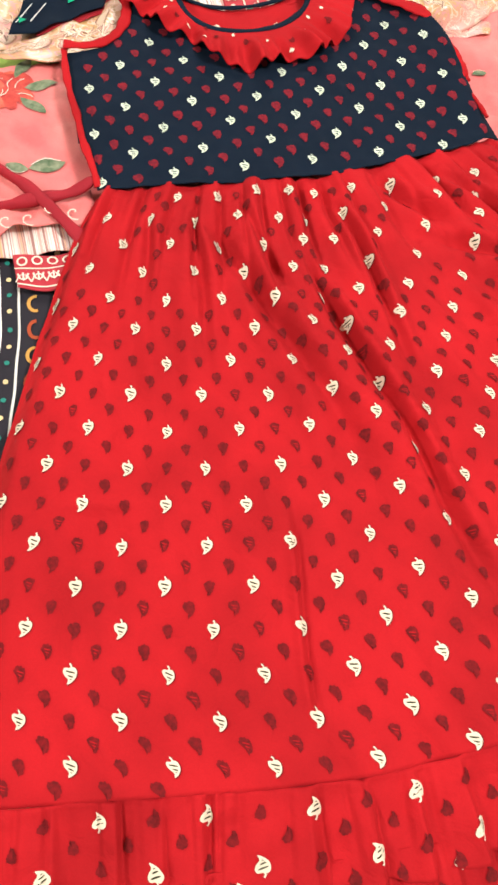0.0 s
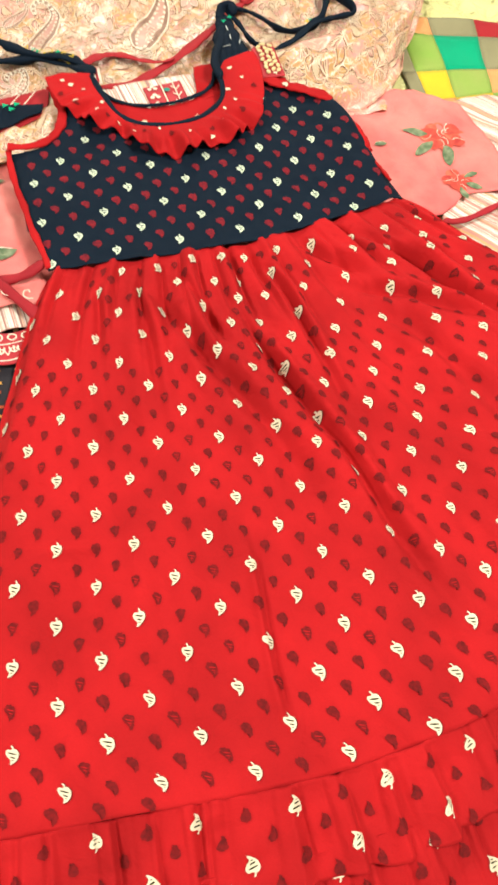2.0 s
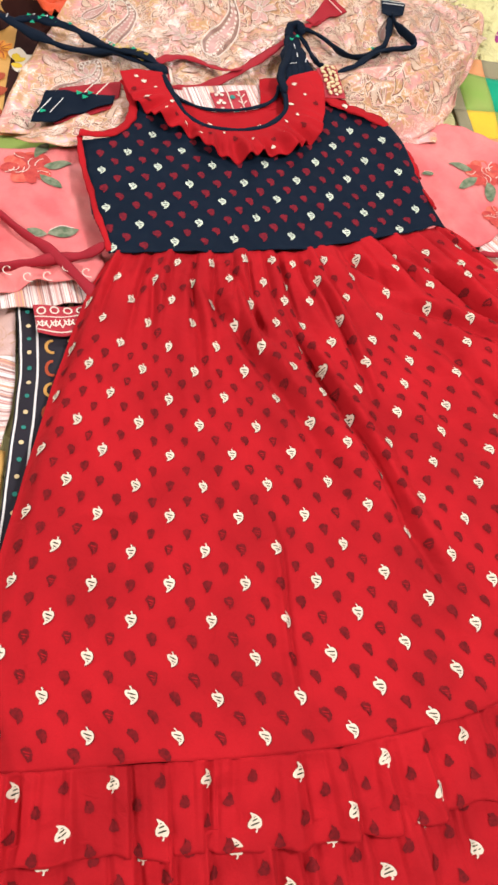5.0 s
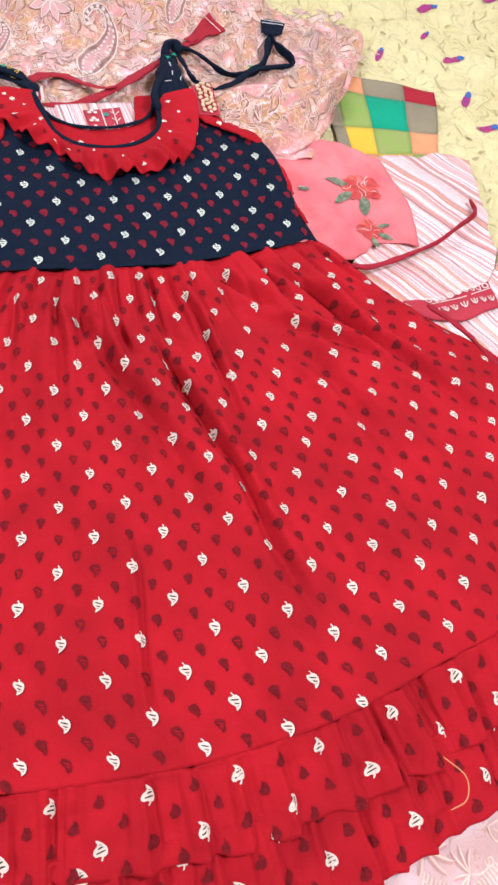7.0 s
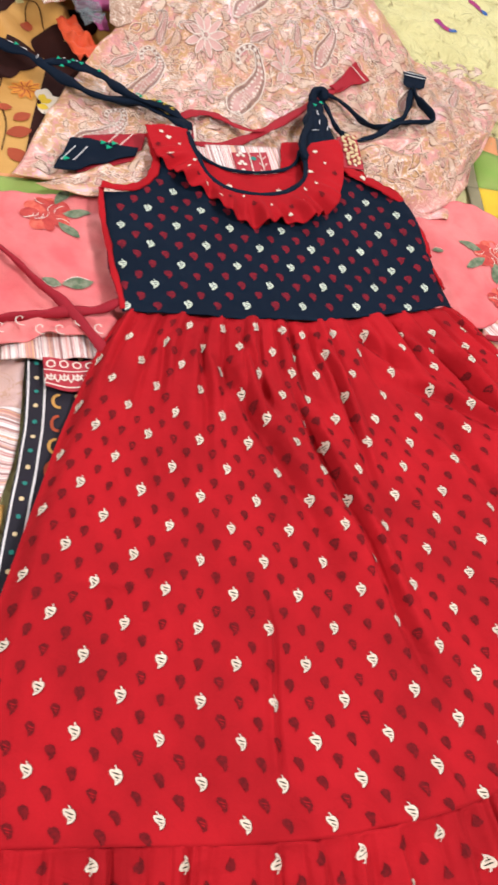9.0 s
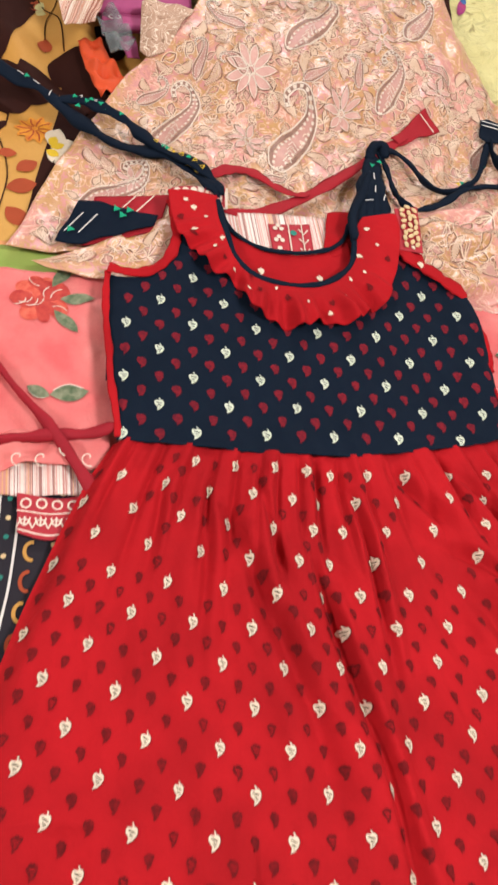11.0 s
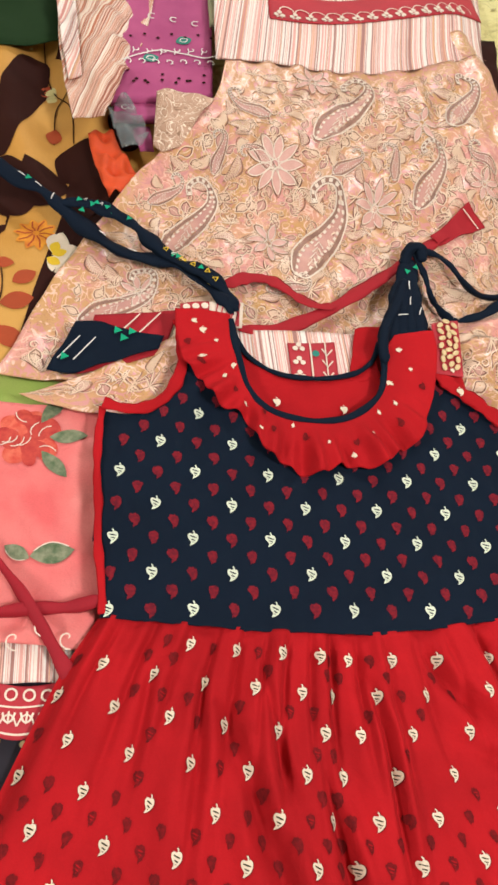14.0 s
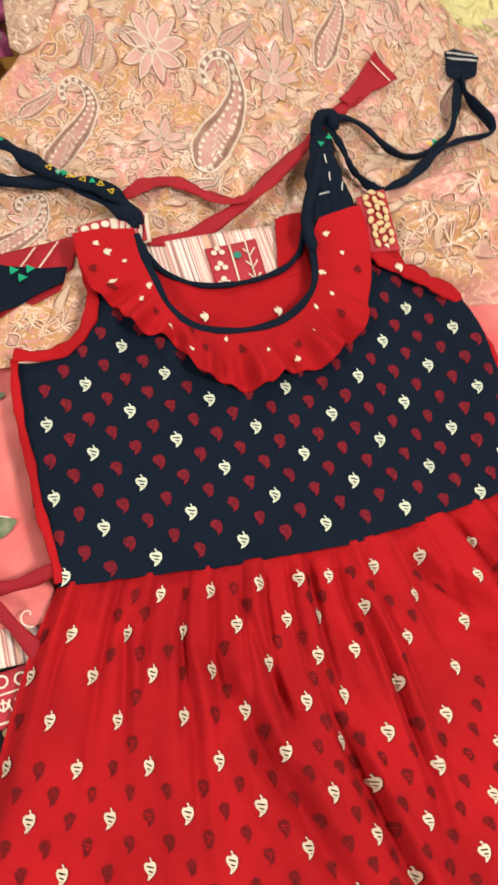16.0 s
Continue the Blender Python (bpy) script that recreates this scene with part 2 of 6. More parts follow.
def thing(name, label, category, at=(0, 0, 0), kind="", group=""):
    ob = new(name)
    ob.location = at
    ob.empty_display_size = 0.02
    return tagged(ob, label, category, group, kind)


def part_mesh(name, me, parent, label=""):
    ob = new(name, me)
    ob.parent = parent
    root = parent
    shift = Vector((0, 0, 0))
    while root is not None:
        shift -= root.location
        root = root.parent
    ob.location = shift
    return tagged(ob, label)


def grid_mesh(name, p, mat, uv=None):
    nv, nu = p.shape[:2]
    k = np.arange(nv * nu).reshape(nv, nu)
    across, down = p[:, -1] - p[:, 0], p[-1] - p[0]
    if np.cross(across.mean(0), down.mean(0))[2] < 0:
        k = k[::-1]
    q = np.stack([k[:-1, :-1], k[:-1, 1:], k[1:, 1:], k[1:, :-1]], -1).reshape(-1, 4)
    return mesh_of(name, p.reshape(-1, 3), q.tolist(), mat, None if uv is None else uv.reshape(-1, 2))


def cloth(name, p, mat, parent, label="", uv=None, thick=0.0012):
    """A piece of cloth from a grid of points, with real thickness."""
    ob = part_mesh(name, grid_mesh(name, p, mat, uv), parent, label)
    sol = ob.modifiers.new("thickness", "SOLIDIFY")
    sol.thickness, sol.offset = thick, -1.0
    return ob


def ruled(a, b, nu, nv, h, jag=0.0, seed=0):
    """Grid between two edge curves (plan), at the height h(x, y)."""
    a, b = spline(a, nu), spline(b, nu)
    v = np.linspace(0, 1, nv)[:, None, None]
    p = a[None] * (1 - v) + b[None] * v
    if jag:
        p = p + jag * np.stack([wob(p[..., 0], p[..., 1], seed, 0.05), wob(p[..., 0], p[..., 1], seed + 1, 0.05)], -1)
    z = h(p[..., 0], p[..., 1]) + 0 * p[..., 0]
    return np.concatenate([p, z[..., None]], -1)


def plan_uv(p, turn=0.0):
    c, s = math.cos(turn), math.sin(turn)
    return np.stack([p[..., 0] * c + p[..., 1] * s, -p[..., 0] * s + p[..., 1] * c], -1)


def tube(name, pts, mat, parent, wide=0.005, high=0.003, n=60, sides=10, twist=0.0, uneven=0.0, label="", taper=True, creased=0.0):
    """A flattened, soft cord along points in space."""
    c = spline(pts, n)
    t = np.gradient(c, axis=0)
    t /= np.linalg.norm(t, axis=1)[:, None]
    side = np.cross(t, (0, 0, 1.0))
    side /= np.maximum(np.linalg.norm(side, axis=1), 1e-6)[:, None]
    up = np.cross(side, t)
    r = np.random.RandomState(len(pts) * 7 + n)
    verts, faces = [], []
    q = np.linspace(0, 1, n)
    swell = 1 + uneven * np.sin(q * 23 + r.uniform(0, 6)) + uneven * 0.6 * np.sin(q * 51 + r.uniform(0, 6))
    if taper:
        swell = swell * np.clip(np.minimum(q, 1 - q) * 14 + 0.35, 0, 1)
    for k in range(n):
        for j in range(sides):
            a = 6.2832 * j / sides
            ridge = 1 + creased * math.sin(3 * a + 9 * q[k]) + creased * 0.6 * math.sin(5 * a - 14 * q[k])
            u, w = math.cos(a) * wide * swell[k] * ridge, math.sin(a) * high * swell[k] * ridge
            tw = twist * q[k]
            verts.append(c[k] + side[k] * (u * math.cos(tw) - w * math.sin(tw)) + up[k] * (u * math.sin(tw) + w * math.cos(tw)))
    for k in range(n - 1):
        for j in range(sides):
            j2 = (j + 1) % sides
            faces.append((k * sides + j, k * sides + j2, (k + 1) * sides + j2, (k + 1) * sides + j))
    faces += [tuple(range(sides))[::-1], tuple((n - 1) * sides + j for j in range(sides))]
    return part_mesh(name, mesh_of(name, verts, faces, mat), parent, label)


# ---- prints: flat shapes laid on a surface; a shape is (points, faces) in its own millimetres
def leaf_outline(seed=None):
    """Outline of the block-printed leaf: round shoulders, a tail that curls to one side."""
    o = [(-4, 31), (8, 34), (24, 32), (33, 17), (33, 0), (27, -17), (13, -33), (-5, -45), (-20, -49), (-13, -38), (-11, -28), (-15, -18), (-25, -6), (-31, 8), (-32, 23), (-22, 35)]
    if seed is None:
        return spline(o + [o[0]], 40)[:-1]
    r = np.random.RandomState(seed)
    c = spline([(x * 0.94 + (7 if y < -30 else 0), y * (0.95 if y > -30 else 0.92)) for x, y in [(-4, 37)] + o[1:]] + [(-4, 35)], 26)[:-1]
    return c * (1 + 0.16 * r.uniform(-1, 1, (25, 1))) * (1.04, 1.16)


def leaf_shape(seed=None):
    c = fan(leaf_outline(seed), 3)
    stem_ = line([(6, 32), (8, 40), (4, 49), (0, 53)] if seed is None else [(4, 30), (5, 38), (3, 43)], 8)
    p, f = joined([c, stem_])
    return p * (0.000148, 0.000140), f


def slit_shape():
    """The two slanting strokes across a leaf."""
    p, f = joined([fan([(-19, 21), (-4, 17), (22, 7), (23, 1), (6, 4), (-18, 14)], 1), fan([(-11, -3), (2, -7), (16, -14), (11, -19), (-2, -14), (-10, -9)], 1),
                   fan([(-4, -23), (6, -25), (4, -29), (-4, -27)], 1)])
    return p * (0.000148, 0.000140), f


def fan(curve, rings=3):
    """Fills a closed curve."""
    c = np.asarray(curve)
    mid, n = c.mean(0), len(c)
    pts, faces = [mid], []
    for r in range(1, rings + 1):
        pts += list(mid + (c - mid) * r / rings)
    for k in range(n):
        k2 = (k + 1) % n
        faces.append((0, 1 + k, 1 + k2))
        for r in range(rings - 1):
            faces.append((1 + r * n + k, 1 + (r + 1) * n + k, 1 + (r + 1) * n + k2, 1 + r * n + k2))
    return np.array(pts), faces


def line(curve, w, dashed=0):
    """A drawn line of width w along a curve; dashed: gaps every so many steps."""
    c = np.asarray(curve, float)
    t = np.gradient(c, axis=0)
    t /= np.maximum(np.linalg.norm(t, axis=1), 1e-9)[:, None]
    nrm = np.stack([-t[:, 1], t[:, 0]], 1)
    pts = np.concatenate([c + nrm * w / 2, c - nrm * w / 2])
    n = len(c)
    return pts, [(k, k + n, k + n + 1, k + 1) for k in range(n - 1) if not dashed or k % dashed < dashed - 1]


def joined(shapes):
    pts, faces, n = [], [], 0
    for p, f in shapes:
        pts.append(p)
        faces += [tuple(i + n for i in q) for q in f]
        n += len(p)
    return np.concatenate(pts), faces


def placed(shape, x, y, turn=0.0, size=1.0, mirror=1):
    p, f = shape
    c, s = math.cos(turn), math.sin(turn)
    q = p * size * np.array([mirror, 1.0])
    return np.stack([x + q[:, 0] * c - q[:, 1] * s, y + q[:, 0] * s + q[:, 1] * c], 1), (f if mirror > 0 else [g[::-1] for g in f])


def printed(name, shapes, mat, parent, where, label=""):
    """One print colour: all its shapes, brought to the cloth by where(points) -> places."""
    if not shapes:
        return None
    p, f = joined(shapes)
    me = mesh_of(name, where(p), f, mat)
    ob = part_mesh(name, me, parent, label)
    ob["kind"] = "stuff"
    return ob


def on_height(h, lift=0.0009):
    return lambda p: np.stack([p[:, 0], p[:, 1], h(p[:, 0], p[:, 1]) + lift], 1)


def on_grid(g, width, height, lift=0.0009):
    """Fabric metres (a, b) to places on the grid g, which is width by height of cloth."""
    nv, nu = g.shape[:2]
    dv = np.gradient(g, axis=0)
    du = np.gradient(g, axis=1)
    nr = np.cross(du, dv)
    nr /= np.maximum(np.linalg.norm(nr, axis=2), 1e-12)[..., None]
    nr *= np.sign(nr[..., 2:3] + 1e-9)

    def where(p):
        u = np.clip(p[:, 0] / width, 0, 0.9999) * (nu - 1)
        v = np.clip(p[:, 1] / height, 0, 0.9999) * (nv - 1)
        i, j = u.astype(int), v.astype(int)
        a, b = (u - i)[:, None], (v - j)[:, None]

        def at(m):
            return m[j, i] * (1 - a) * (1 - b) + m[j, i + 1] * a * (1 - b) + m[j + 1, i] * (1 - a) * b + m[j + 1, i + 1] * a * b
        return at(g) + at(nr) * lift
    return where


LEAF, SLIT, BLOBS = leaf_shape(), slit_shape(), [leaf_shape(k) for k in range(4)]


# ---------------------------------------------------------------- the room
def slab(name, x0, x1, y0, y1, z0, z1, mat, label, category, segs=1):
    bm = bmesh.new()
    bmesh.ops.create_cube(bm, size=1.0)
    bmesh.ops.scale(bm, vec=(x1 - x0, y1 - y0, z1 - z0), verts=bm.verts)
    bmesh.ops.translate(bm, vec=((x0 + x1) / 2, (y0 + y1) / 2, (z0 + z1) / 2), verts=bm.verts)
    me = bpy.data.meshes.new(name)
    bm.to_mesh(me)
    bm.free()
    me.materials.append(mat)
    return tagged(new(name, me), label, category, kind="structure")


Z_FLOOR = -0.06
slab("floor", -1.9, 2.1, -2.0, 2.5, Z_FLOOR - 0.1, Z_FLOOR, FLOOR, "smooth grey-green floor under the spread clothes", "floor")
slab("wall_north", -1.9, 2.1, 2.5, 2.6, Z_FLOOR - 0.1, 2.2, PLASTER, "plain off-white painted wall", "wall")
slab("wall_south", -1.9, 2.1, -2.1, -2.0, Z_FLOOR - 0.1, 2.2, PLASTER, "plain off-white painted wall", "wall")
slab("wall_west", -2.0, -1.9, -2.1, 2.6, Z_FLOOR - 0.1, 2.2, PLASTER, "plain off-white painted wall", "wall")
slab("wall_east", 2.1, 2.2, -2.1, 2.6, Z_FLOOR - 0.1, 2.2, PLASTER, "plain off-white painted wall", "wall")
slab("ceiling", -2.0, 2.2, -2.1, 2.6, 2.2, 2.3, PLASTER, "plain off-white ceiling", "ceiling")


# ---------------------------------------------------------------- quilt and under-cloths
def h_quilt(x, y):
    return -0.046 - 0.008 * smooth(0.2, -0.1, x) + 0.005 * wob(x, y, 11, 0.16) * smooth(-0.2, 0.2, x) + 0.003 * wob(x, y, 12, 0.06) + 0.0022 * np.abs(wob(x, y, 13, 0.035)) + 0.03 * smooth(0.5, 0.75, y) * smooth(0.2, 0.35, x)


quilt = thing("quilt", "yellow quilted bedspread printed with small magenta feathers", "quilt", (0.6, 0.4, -0.05))
g = ruled([(-0.345, -0.95), (0.3, -0.96), (1.15, -0.95)], [(-0.42, 1.25), (0.3, 1.25), (1.15, 1.25)], 170, 200, h_quilt)
cloth("quilt_top", g, QUILT, quilt, thick=0.006)


def feather(turn, long=0.037, wide=0.0115):
    q = np.linspace(0, 1, 14)
    w = wide / 2 * np.sin(np.pi * q ** 0.8) ** 0.7
    x = (q - 0.5) * long
    c = np.concatenate([np.stack([x, w], 1), np.stack([x, -w], 1)[::-1][1:-1]])
    return c


fe_a, fe_b, fe_s = [], [], []
rs = np.random.RandomState(4)
for x, y, turn, size in ((0.546, 0.512, 0.95, 0.9), (0.702, 0.504, 0.25, 1.2), (0.699, 0.647, 0.2, 1.1), (0.666, 0.373, 0.9, 1.1), (0.454, 0.865, 0.3, 1.1),
                         (0.678, 0.301, 0.1, 1.1), (0.556, 0.809, -0.8, 1.1), (0.861, 0.680, 0.3, 1.1), (0.453, 0.718, -0.5, 1.1), (0.348, 0.832, 1.2, 1.1),
                         (0.663, 0.567, 0.7, 0.7), (0.800, 0.430, 0.6, 1.0), (0.612, 0.961, 0.4, 1.0), (0.761, 0.850, 1.2, 0.9), (0.932, 0.800, 0.5, 1.0)):
    size *= 1.25
    fe_a.append(placed(fan(feather(0)), x, y, turn, size))
    q = feather(0)
    fe_b.append(placed(fan(q * (0.34, 0.72) + (0.0125, 0.0)), x, y, turn, size))
    fe_s.append(placed(line([(-0.02, 0.0), (0.0, 0.001), (0.024, 0.0)], 0.0012), x + 0.06 * math.cos(turn + 1.2), y + 0.06 * math.sin(turn + 1.2), turn + 0.5, size))
# short olive strokes all over: stitch marks and painted shade of the quilting's creases
for k in range(260):
    x, y = rs.uniform(0.30, 1.1), rs.uniform(0.10, 1.15)
    fe_s.append(placed(fan(feather(0, 0.016, 0.0042)), x, y, rs.choice((0.2, 1.7, 0.9)) + rs.uniform(-0.25, 0.25), rs.uniform(0.6, 1.3)))
printed("feather_print", fe_a, FEATH, quilt, on_height(h_quilt, 0.0014))
printed("feather_tip_print", fe_b, BLUEP, quilt, on_height(h_quilt, 0.0020))
printed("quill_stitch_shade_print", fe_s, STITCH_SHADE, quilt, on_height(h_quilt, 0.0016))


def h_flat(base, seed, amp=0.004, size=0.09):
    return lambda x, y: base + amp * wob(x, y, seed, size)


# checked cloth that shows beside the kurta at both sides
plaid = thing("checked_cloth", "folded checked cotton cloth in green, orange and yellow", "cloth", (0.45, 0.27, -0.03))
h = h_flat(-0.036, 21, 0.002, 0.14)
xs, ys = (0.362, 0.384, 0.434, 0.502, 0.556), (0.09, 0.185, 0.245, 0.332, 0.376)
tone = ((OLIVE, ORANGE, YELLOW, LIME), (OLIVE, YELLOW, LIME, ORANGE), (OLIVE, LIME, JADE, OLIVE), (OLIVE, ORANGE, OLIVE, PLAINRED))


def skew(x, y):
    x, y = x + (0.20 + 0.9 * (x - 0.40)) * (y - 0.34), y - 0.30 * (x - 0.45) * smooth(0.15, 0.36, y)
    return (1.05 * x + 0.010, 1.05 * y + 0.030)


for r in range(4):
    for c in range(4):
        a = [skew(xs[c], ys[r]), skew((xs[c] + xs[c + 1]) / 2, ys[r]), skew(xs[c + 1], ys[r])]
        b = [skew(xs[c], ys[r + 1]), skew((xs[c] + xs[c + 1]) / 2, ys[r + 1]), skew(xs[c + 1], ys[r + 1])]
        cloth("check", ruled(a, b, 8, 8, h), tone[r][c], plaid, thick=0.004)
a, b = [(-0.42, 0.205), (-0.34, 0.208), (-0.24, 0.20)], [(-0.42, 0.247), (-0.34, 0.246), (-0.24, 0.235)]
cloth("check", ruled(a, b, 20, 8, h), LIME, plaid, thick=0.003)
a, b = [(-0.47, 0.205), (-0.445, 0.206), (-0.42, 0.205)], [(-0.47, 0.249), (-0.445, 0.248), (-0.42, 0.247)]
cloth("check", ruled(a, b, 10, 8, h), JADE, plaid, thick=0.003)
a, b = [(-0.42, 0.247), (-0.34, 0.246), (-0.24, 0.235)], [(-0.42, 0.254), (-0.34, 0.252), (-0.24, 0.24)]
cloth("check", ruled(a, b, 20, 3, h), ORANGE, plaid, thick=0.003)

# striped cloth with an embroidered band, below the rose-printed one
striped = thing("striped_kurta", "pink and white striped satin kurta with embroidered red band", "kurta", (0.45, 0.05, -0.04))


def h_str(x, y):
    return -0.029 + 0.003 * wob(x, y, 31, 0.10) + 0.002 * np.sin((x * 0.8 + y * 0.5) * 110)


g = ruled([(0.27, -0.06), (0.36, -0.14), (0.47, -0.10), (0.53, -0.01)], [(0.40, 0.215), (0.46, 0.212), (0.53, 0.212), (0.583, 0.20)], 50, 50, h_str, 0.002, 5)
cloth("striped_panel", g, STRIPE, striped, uv=plan_uv(g, 0.62))
g = ruled([(0.30, -0.30), (0.43, -0.32), (0.56, -0.20)], [(0.37, -0.115), (0.46, -0.088), (0.575, 0.03)], 50, 40, lambda x, y: h_str(x, y) + 0.003)
cloth("striped_panel", g, STRIPE, striped, uv=plan_uv(g, 0.35))
g = ruled([(0.335, -0.122), (0.40, -0.136), (0.480, -0.116)], [(0.335, -0.092), (0.40, -0.095), (0.478, -0.072)], 40, 8, lambda x, y: h_str(x, y) + 0.008)
cloth("embroidered_band", g, EMBRED, striped)
printed("loop_stitch", [placed(line([(0.004 * math.cos(q), 0.004 * math.sin(q)) for q in np.linspace(0, 6.4, 14)], 0.0018), 0.37 + 0.0125 * k, -0.098 + 0.0023 * k) for k in range(9)],
        OUTL, striped, on_height(lambda x, y: h_str(x, y) + 0.008, 0.002))
fork = joined([line([(-0.005, 0.003), (-0.003, -0.003), (0.0, -0.005), (0.003, -0.003), (0.005, 0.003)], 0.0018), line([(0.0, 0.004), (0.0, -0.005)], 0.0016)])
printed("fork_stitch", [placed(fork, 0.374 + 0.016 * k, -0.117 + 0.0026 * k) for k in range(7)] + [line([(0.365, -0.106), (0.42, -0.099), (0.478, -0.085)], 0.0013)],
        OUTL, striped, on_height(lambda x, y: h_str(x, y) + 0.008, 0.002))
g = ruled([(-0.345, -0.068), (-0.29, -0.068), (-0.235, -0.066)], [(-0.345, -0.012), (-0.29, -0.012), (-0.225, -0.03)], 30, 20, lambda x, y: -0.026 + 0.003 * wob(x, y, 33, 0.06))
cloth("striped_cuff", g, STRIPE, striped, uv=plan_uv(g, 0.08))
h = lambda x, y: -0.024 + 0.002 * wob(x, y, 34, 0.06)
g = ruled([(-0.297, -0.106), (-0.27, -0.112), (-0.245, -0.108)], [(-0.300, -0.066), (-0.27, -0.07), (-0.238, -0.066)], 24, 18, h)
cloth("embroidered_band", g, EMBRED, striped)
sc = []
for k in range(4):
    x = -0.291 + 0.0145 * k
    sc += [placed(line([(0.0045 * math.cos(q), 0.0045 * math.sin(q)) for q in np.linspace(0, 6.4, 14)], 0.0018), x, -0.077)]
    sc += [placed(fork, x, -0.094), placed(line([(-0.0072, -0.006), (-0.004, 0.001), (0.0, 0.0035), (0.004, 0.001), (0.0072, -0.006)], 0.0014), x, -0.0955)]
sc += [line(spline([(-0.297, -0.103), (-0.27, -0.108), (-0.247, -0.105)], 12), 0.0016), line(spline([(-0.299, -0.084), (-0.27, -0.087), (-0.242, -0.084)], 12), 0.0014)]
printed("white_stitch", sc, OUTL, striped, on_height(h, 0.0016))

# black-bordered cloth with crescents
border = thing("bordered_cloth", "black cotton cloth with white lines and small crescents", "cloth", (-0.31, -0.2, -0.04))
h_bor = h_flat(-0.034, 41, 0.0025, 0.08)
g = ruled([(-0.318, -0.02), (-0.322, -0.15), (-0.345, -0.30), (-0.362, -0.40)], [(-0.20, -0.02), (-0.22, -0.15), (-0.25, -0.30), (-0.28, -0.40)], 60, 24, h_bor)
cloth("border_panel", g, INK, border)
c0 = spline([(-0.318, -0.02), (-0.322, -0.15), (-0.345, -0.30), (-0.362, -0.40)], 160)
printed("white_line_print", [line(c0 + (0.003, 0), 0.0022), line(c0 + (0.021, 0), 0.0024)], WHITE, border, on_height(h_bor, 0.0012))
dots, dott, cres, cres_r, flo = [], [], [], [], []
disc = fan([(0.0026 * math.cos(a), 0.0026 * math.sin(a)) for a in np.linspace(0, 6.2832, 9)[:-1]], 1)
for k in range(19):
    i = 4 + k * 8
    (dots if k % 2 else dott).append(placed(disc, c0[i][0] + 0.012, c0[i][1]))
q = np.linspace(0.6, 5.7, 14)
moon = joined([line(np.stack([0.008 * np.cos(q), 0.0105 * np.sin(q)], 1)[2:-2], 0.004)])
for k in range(13):
    i = 6 + k * 12
    x, y = c0[i][0] + 0.037, c0[i][1]
    (cres if k % 2 else cres_r).append(placed(moon, x, y, 0, 0.85))
    for a in range(4):
        (flo if k % 2 else dots).append(placed(disc, x + 0.024 + 0.0052 * math.cos(a * 1.571), y - 0.022 + 0.0052 * math.sin(a * 1.571), 0, 1.2))
printed("yellow_dot_print", dots, GOLD, border, on_height(h_bor, 0.0012))
printed("green_dot_print", dott + flo, TEAL, border, on_height(h_bor, 0.0012))
printed("crescent_print", cres_r, RUST, border, on_height(h_bor, 0.0012))
printed("crescent_print", cres, MUSTARD, border, on_height(h_bor, 0.0012))

# pale striped and mustard cloths at the far left edge
side = thing("striped_dupatta", "pale pink striped satin dupatta lying under the bordered cloth", "dupatta", (-0.38, -0.15, -0.045))
g = ruled([(-0.318, 0.0), (-0.320, -0.06), (-0.324, -0.125)], [(-0.46, 0.0), (-0.46, -0.06), (-0.46, -0.120)], 30, 24, h_flat(-0.041, 44, 0.004, 0.05))
cloth("dupatta_panel", g, SHEET, side, "pale pink satin end of the dupatta")
g = ruled([(-0.324, -0.125), (-0.330, -0.18), (-0.352, -0.262)], [(-0.46, -0.120), (-0.46, -0.19), (-0.46, -0.25)], 30, 24, h_flat(-0.041, 44, 0.004, 0.05))
cloth("dupatta_panel", g, STRIPE, side, uv=plan_uv(g, 1.32))
must = thing("mustard_cloth", "plain mustard cotton cloth lying at the floor's edge", "cloth", (-0.37, -0.32, -0.05))
g = ruled([(-0.34, -0.24), (-0.352, -0.32), (-0.362, -0.39)], [(-0.43, -0.22), (-0.415, -0.30), (-0.372, -0.395)], 30, 16, h_flat(-0.045, 45, 0.004, 0.05))
cloth("cloth_panel", g, MUSTARD, must)
cable = thing("cable", "thin black cable lying on the floor", "cable", (-0.39, -0.54, Z_FLOOR))
tube("cable_sheath", [(-0.47, -0.40, Z_FLOOR + 0.003), (-0.42, -0.49, Z_FLOOR + 0.003), (-0.392, -0.53, Z_FLOOR + 0.003), (-0.35, -0.60, Z_FLOOR + 0.003)], BLACK, cable, 0.003, 0.003, taper=False)

# pale printed sheet below the hem
sheet_ob = thing("printed_sheet", "pale pink paisley satin cloth under the dress hem", "cloth", (0.2, -0.75, -0.03))
h_sheet = lambda x, y: -0.032 + 0.004 * wob(x, y, 46, 0.09)
g = ruled([(-0.30, -0.95), (0.2, -0.97), (0.62, -0.90)], [(-0.30, -0.55), (0.2, -0.55), (0.62, -0.50)], 70, 40, h_sheet)
cloth("cloth_panel", g, SHEET, sheet_ob)

# rose-printed garment that shows at both sides of the bodice
rose = thing("rose_print_kurta", "coral pink cotton kurta printed with red roses", "kurta", (0.0, 0.1, -0.03))


def h_rose(x, y):
    return -0.024 + 0.003 * wob(x, y, 51, 0.12) + 0.002 * wob(x, y, 52, 0.04) + 0.002 * smooth(0.3, 0.4, x)


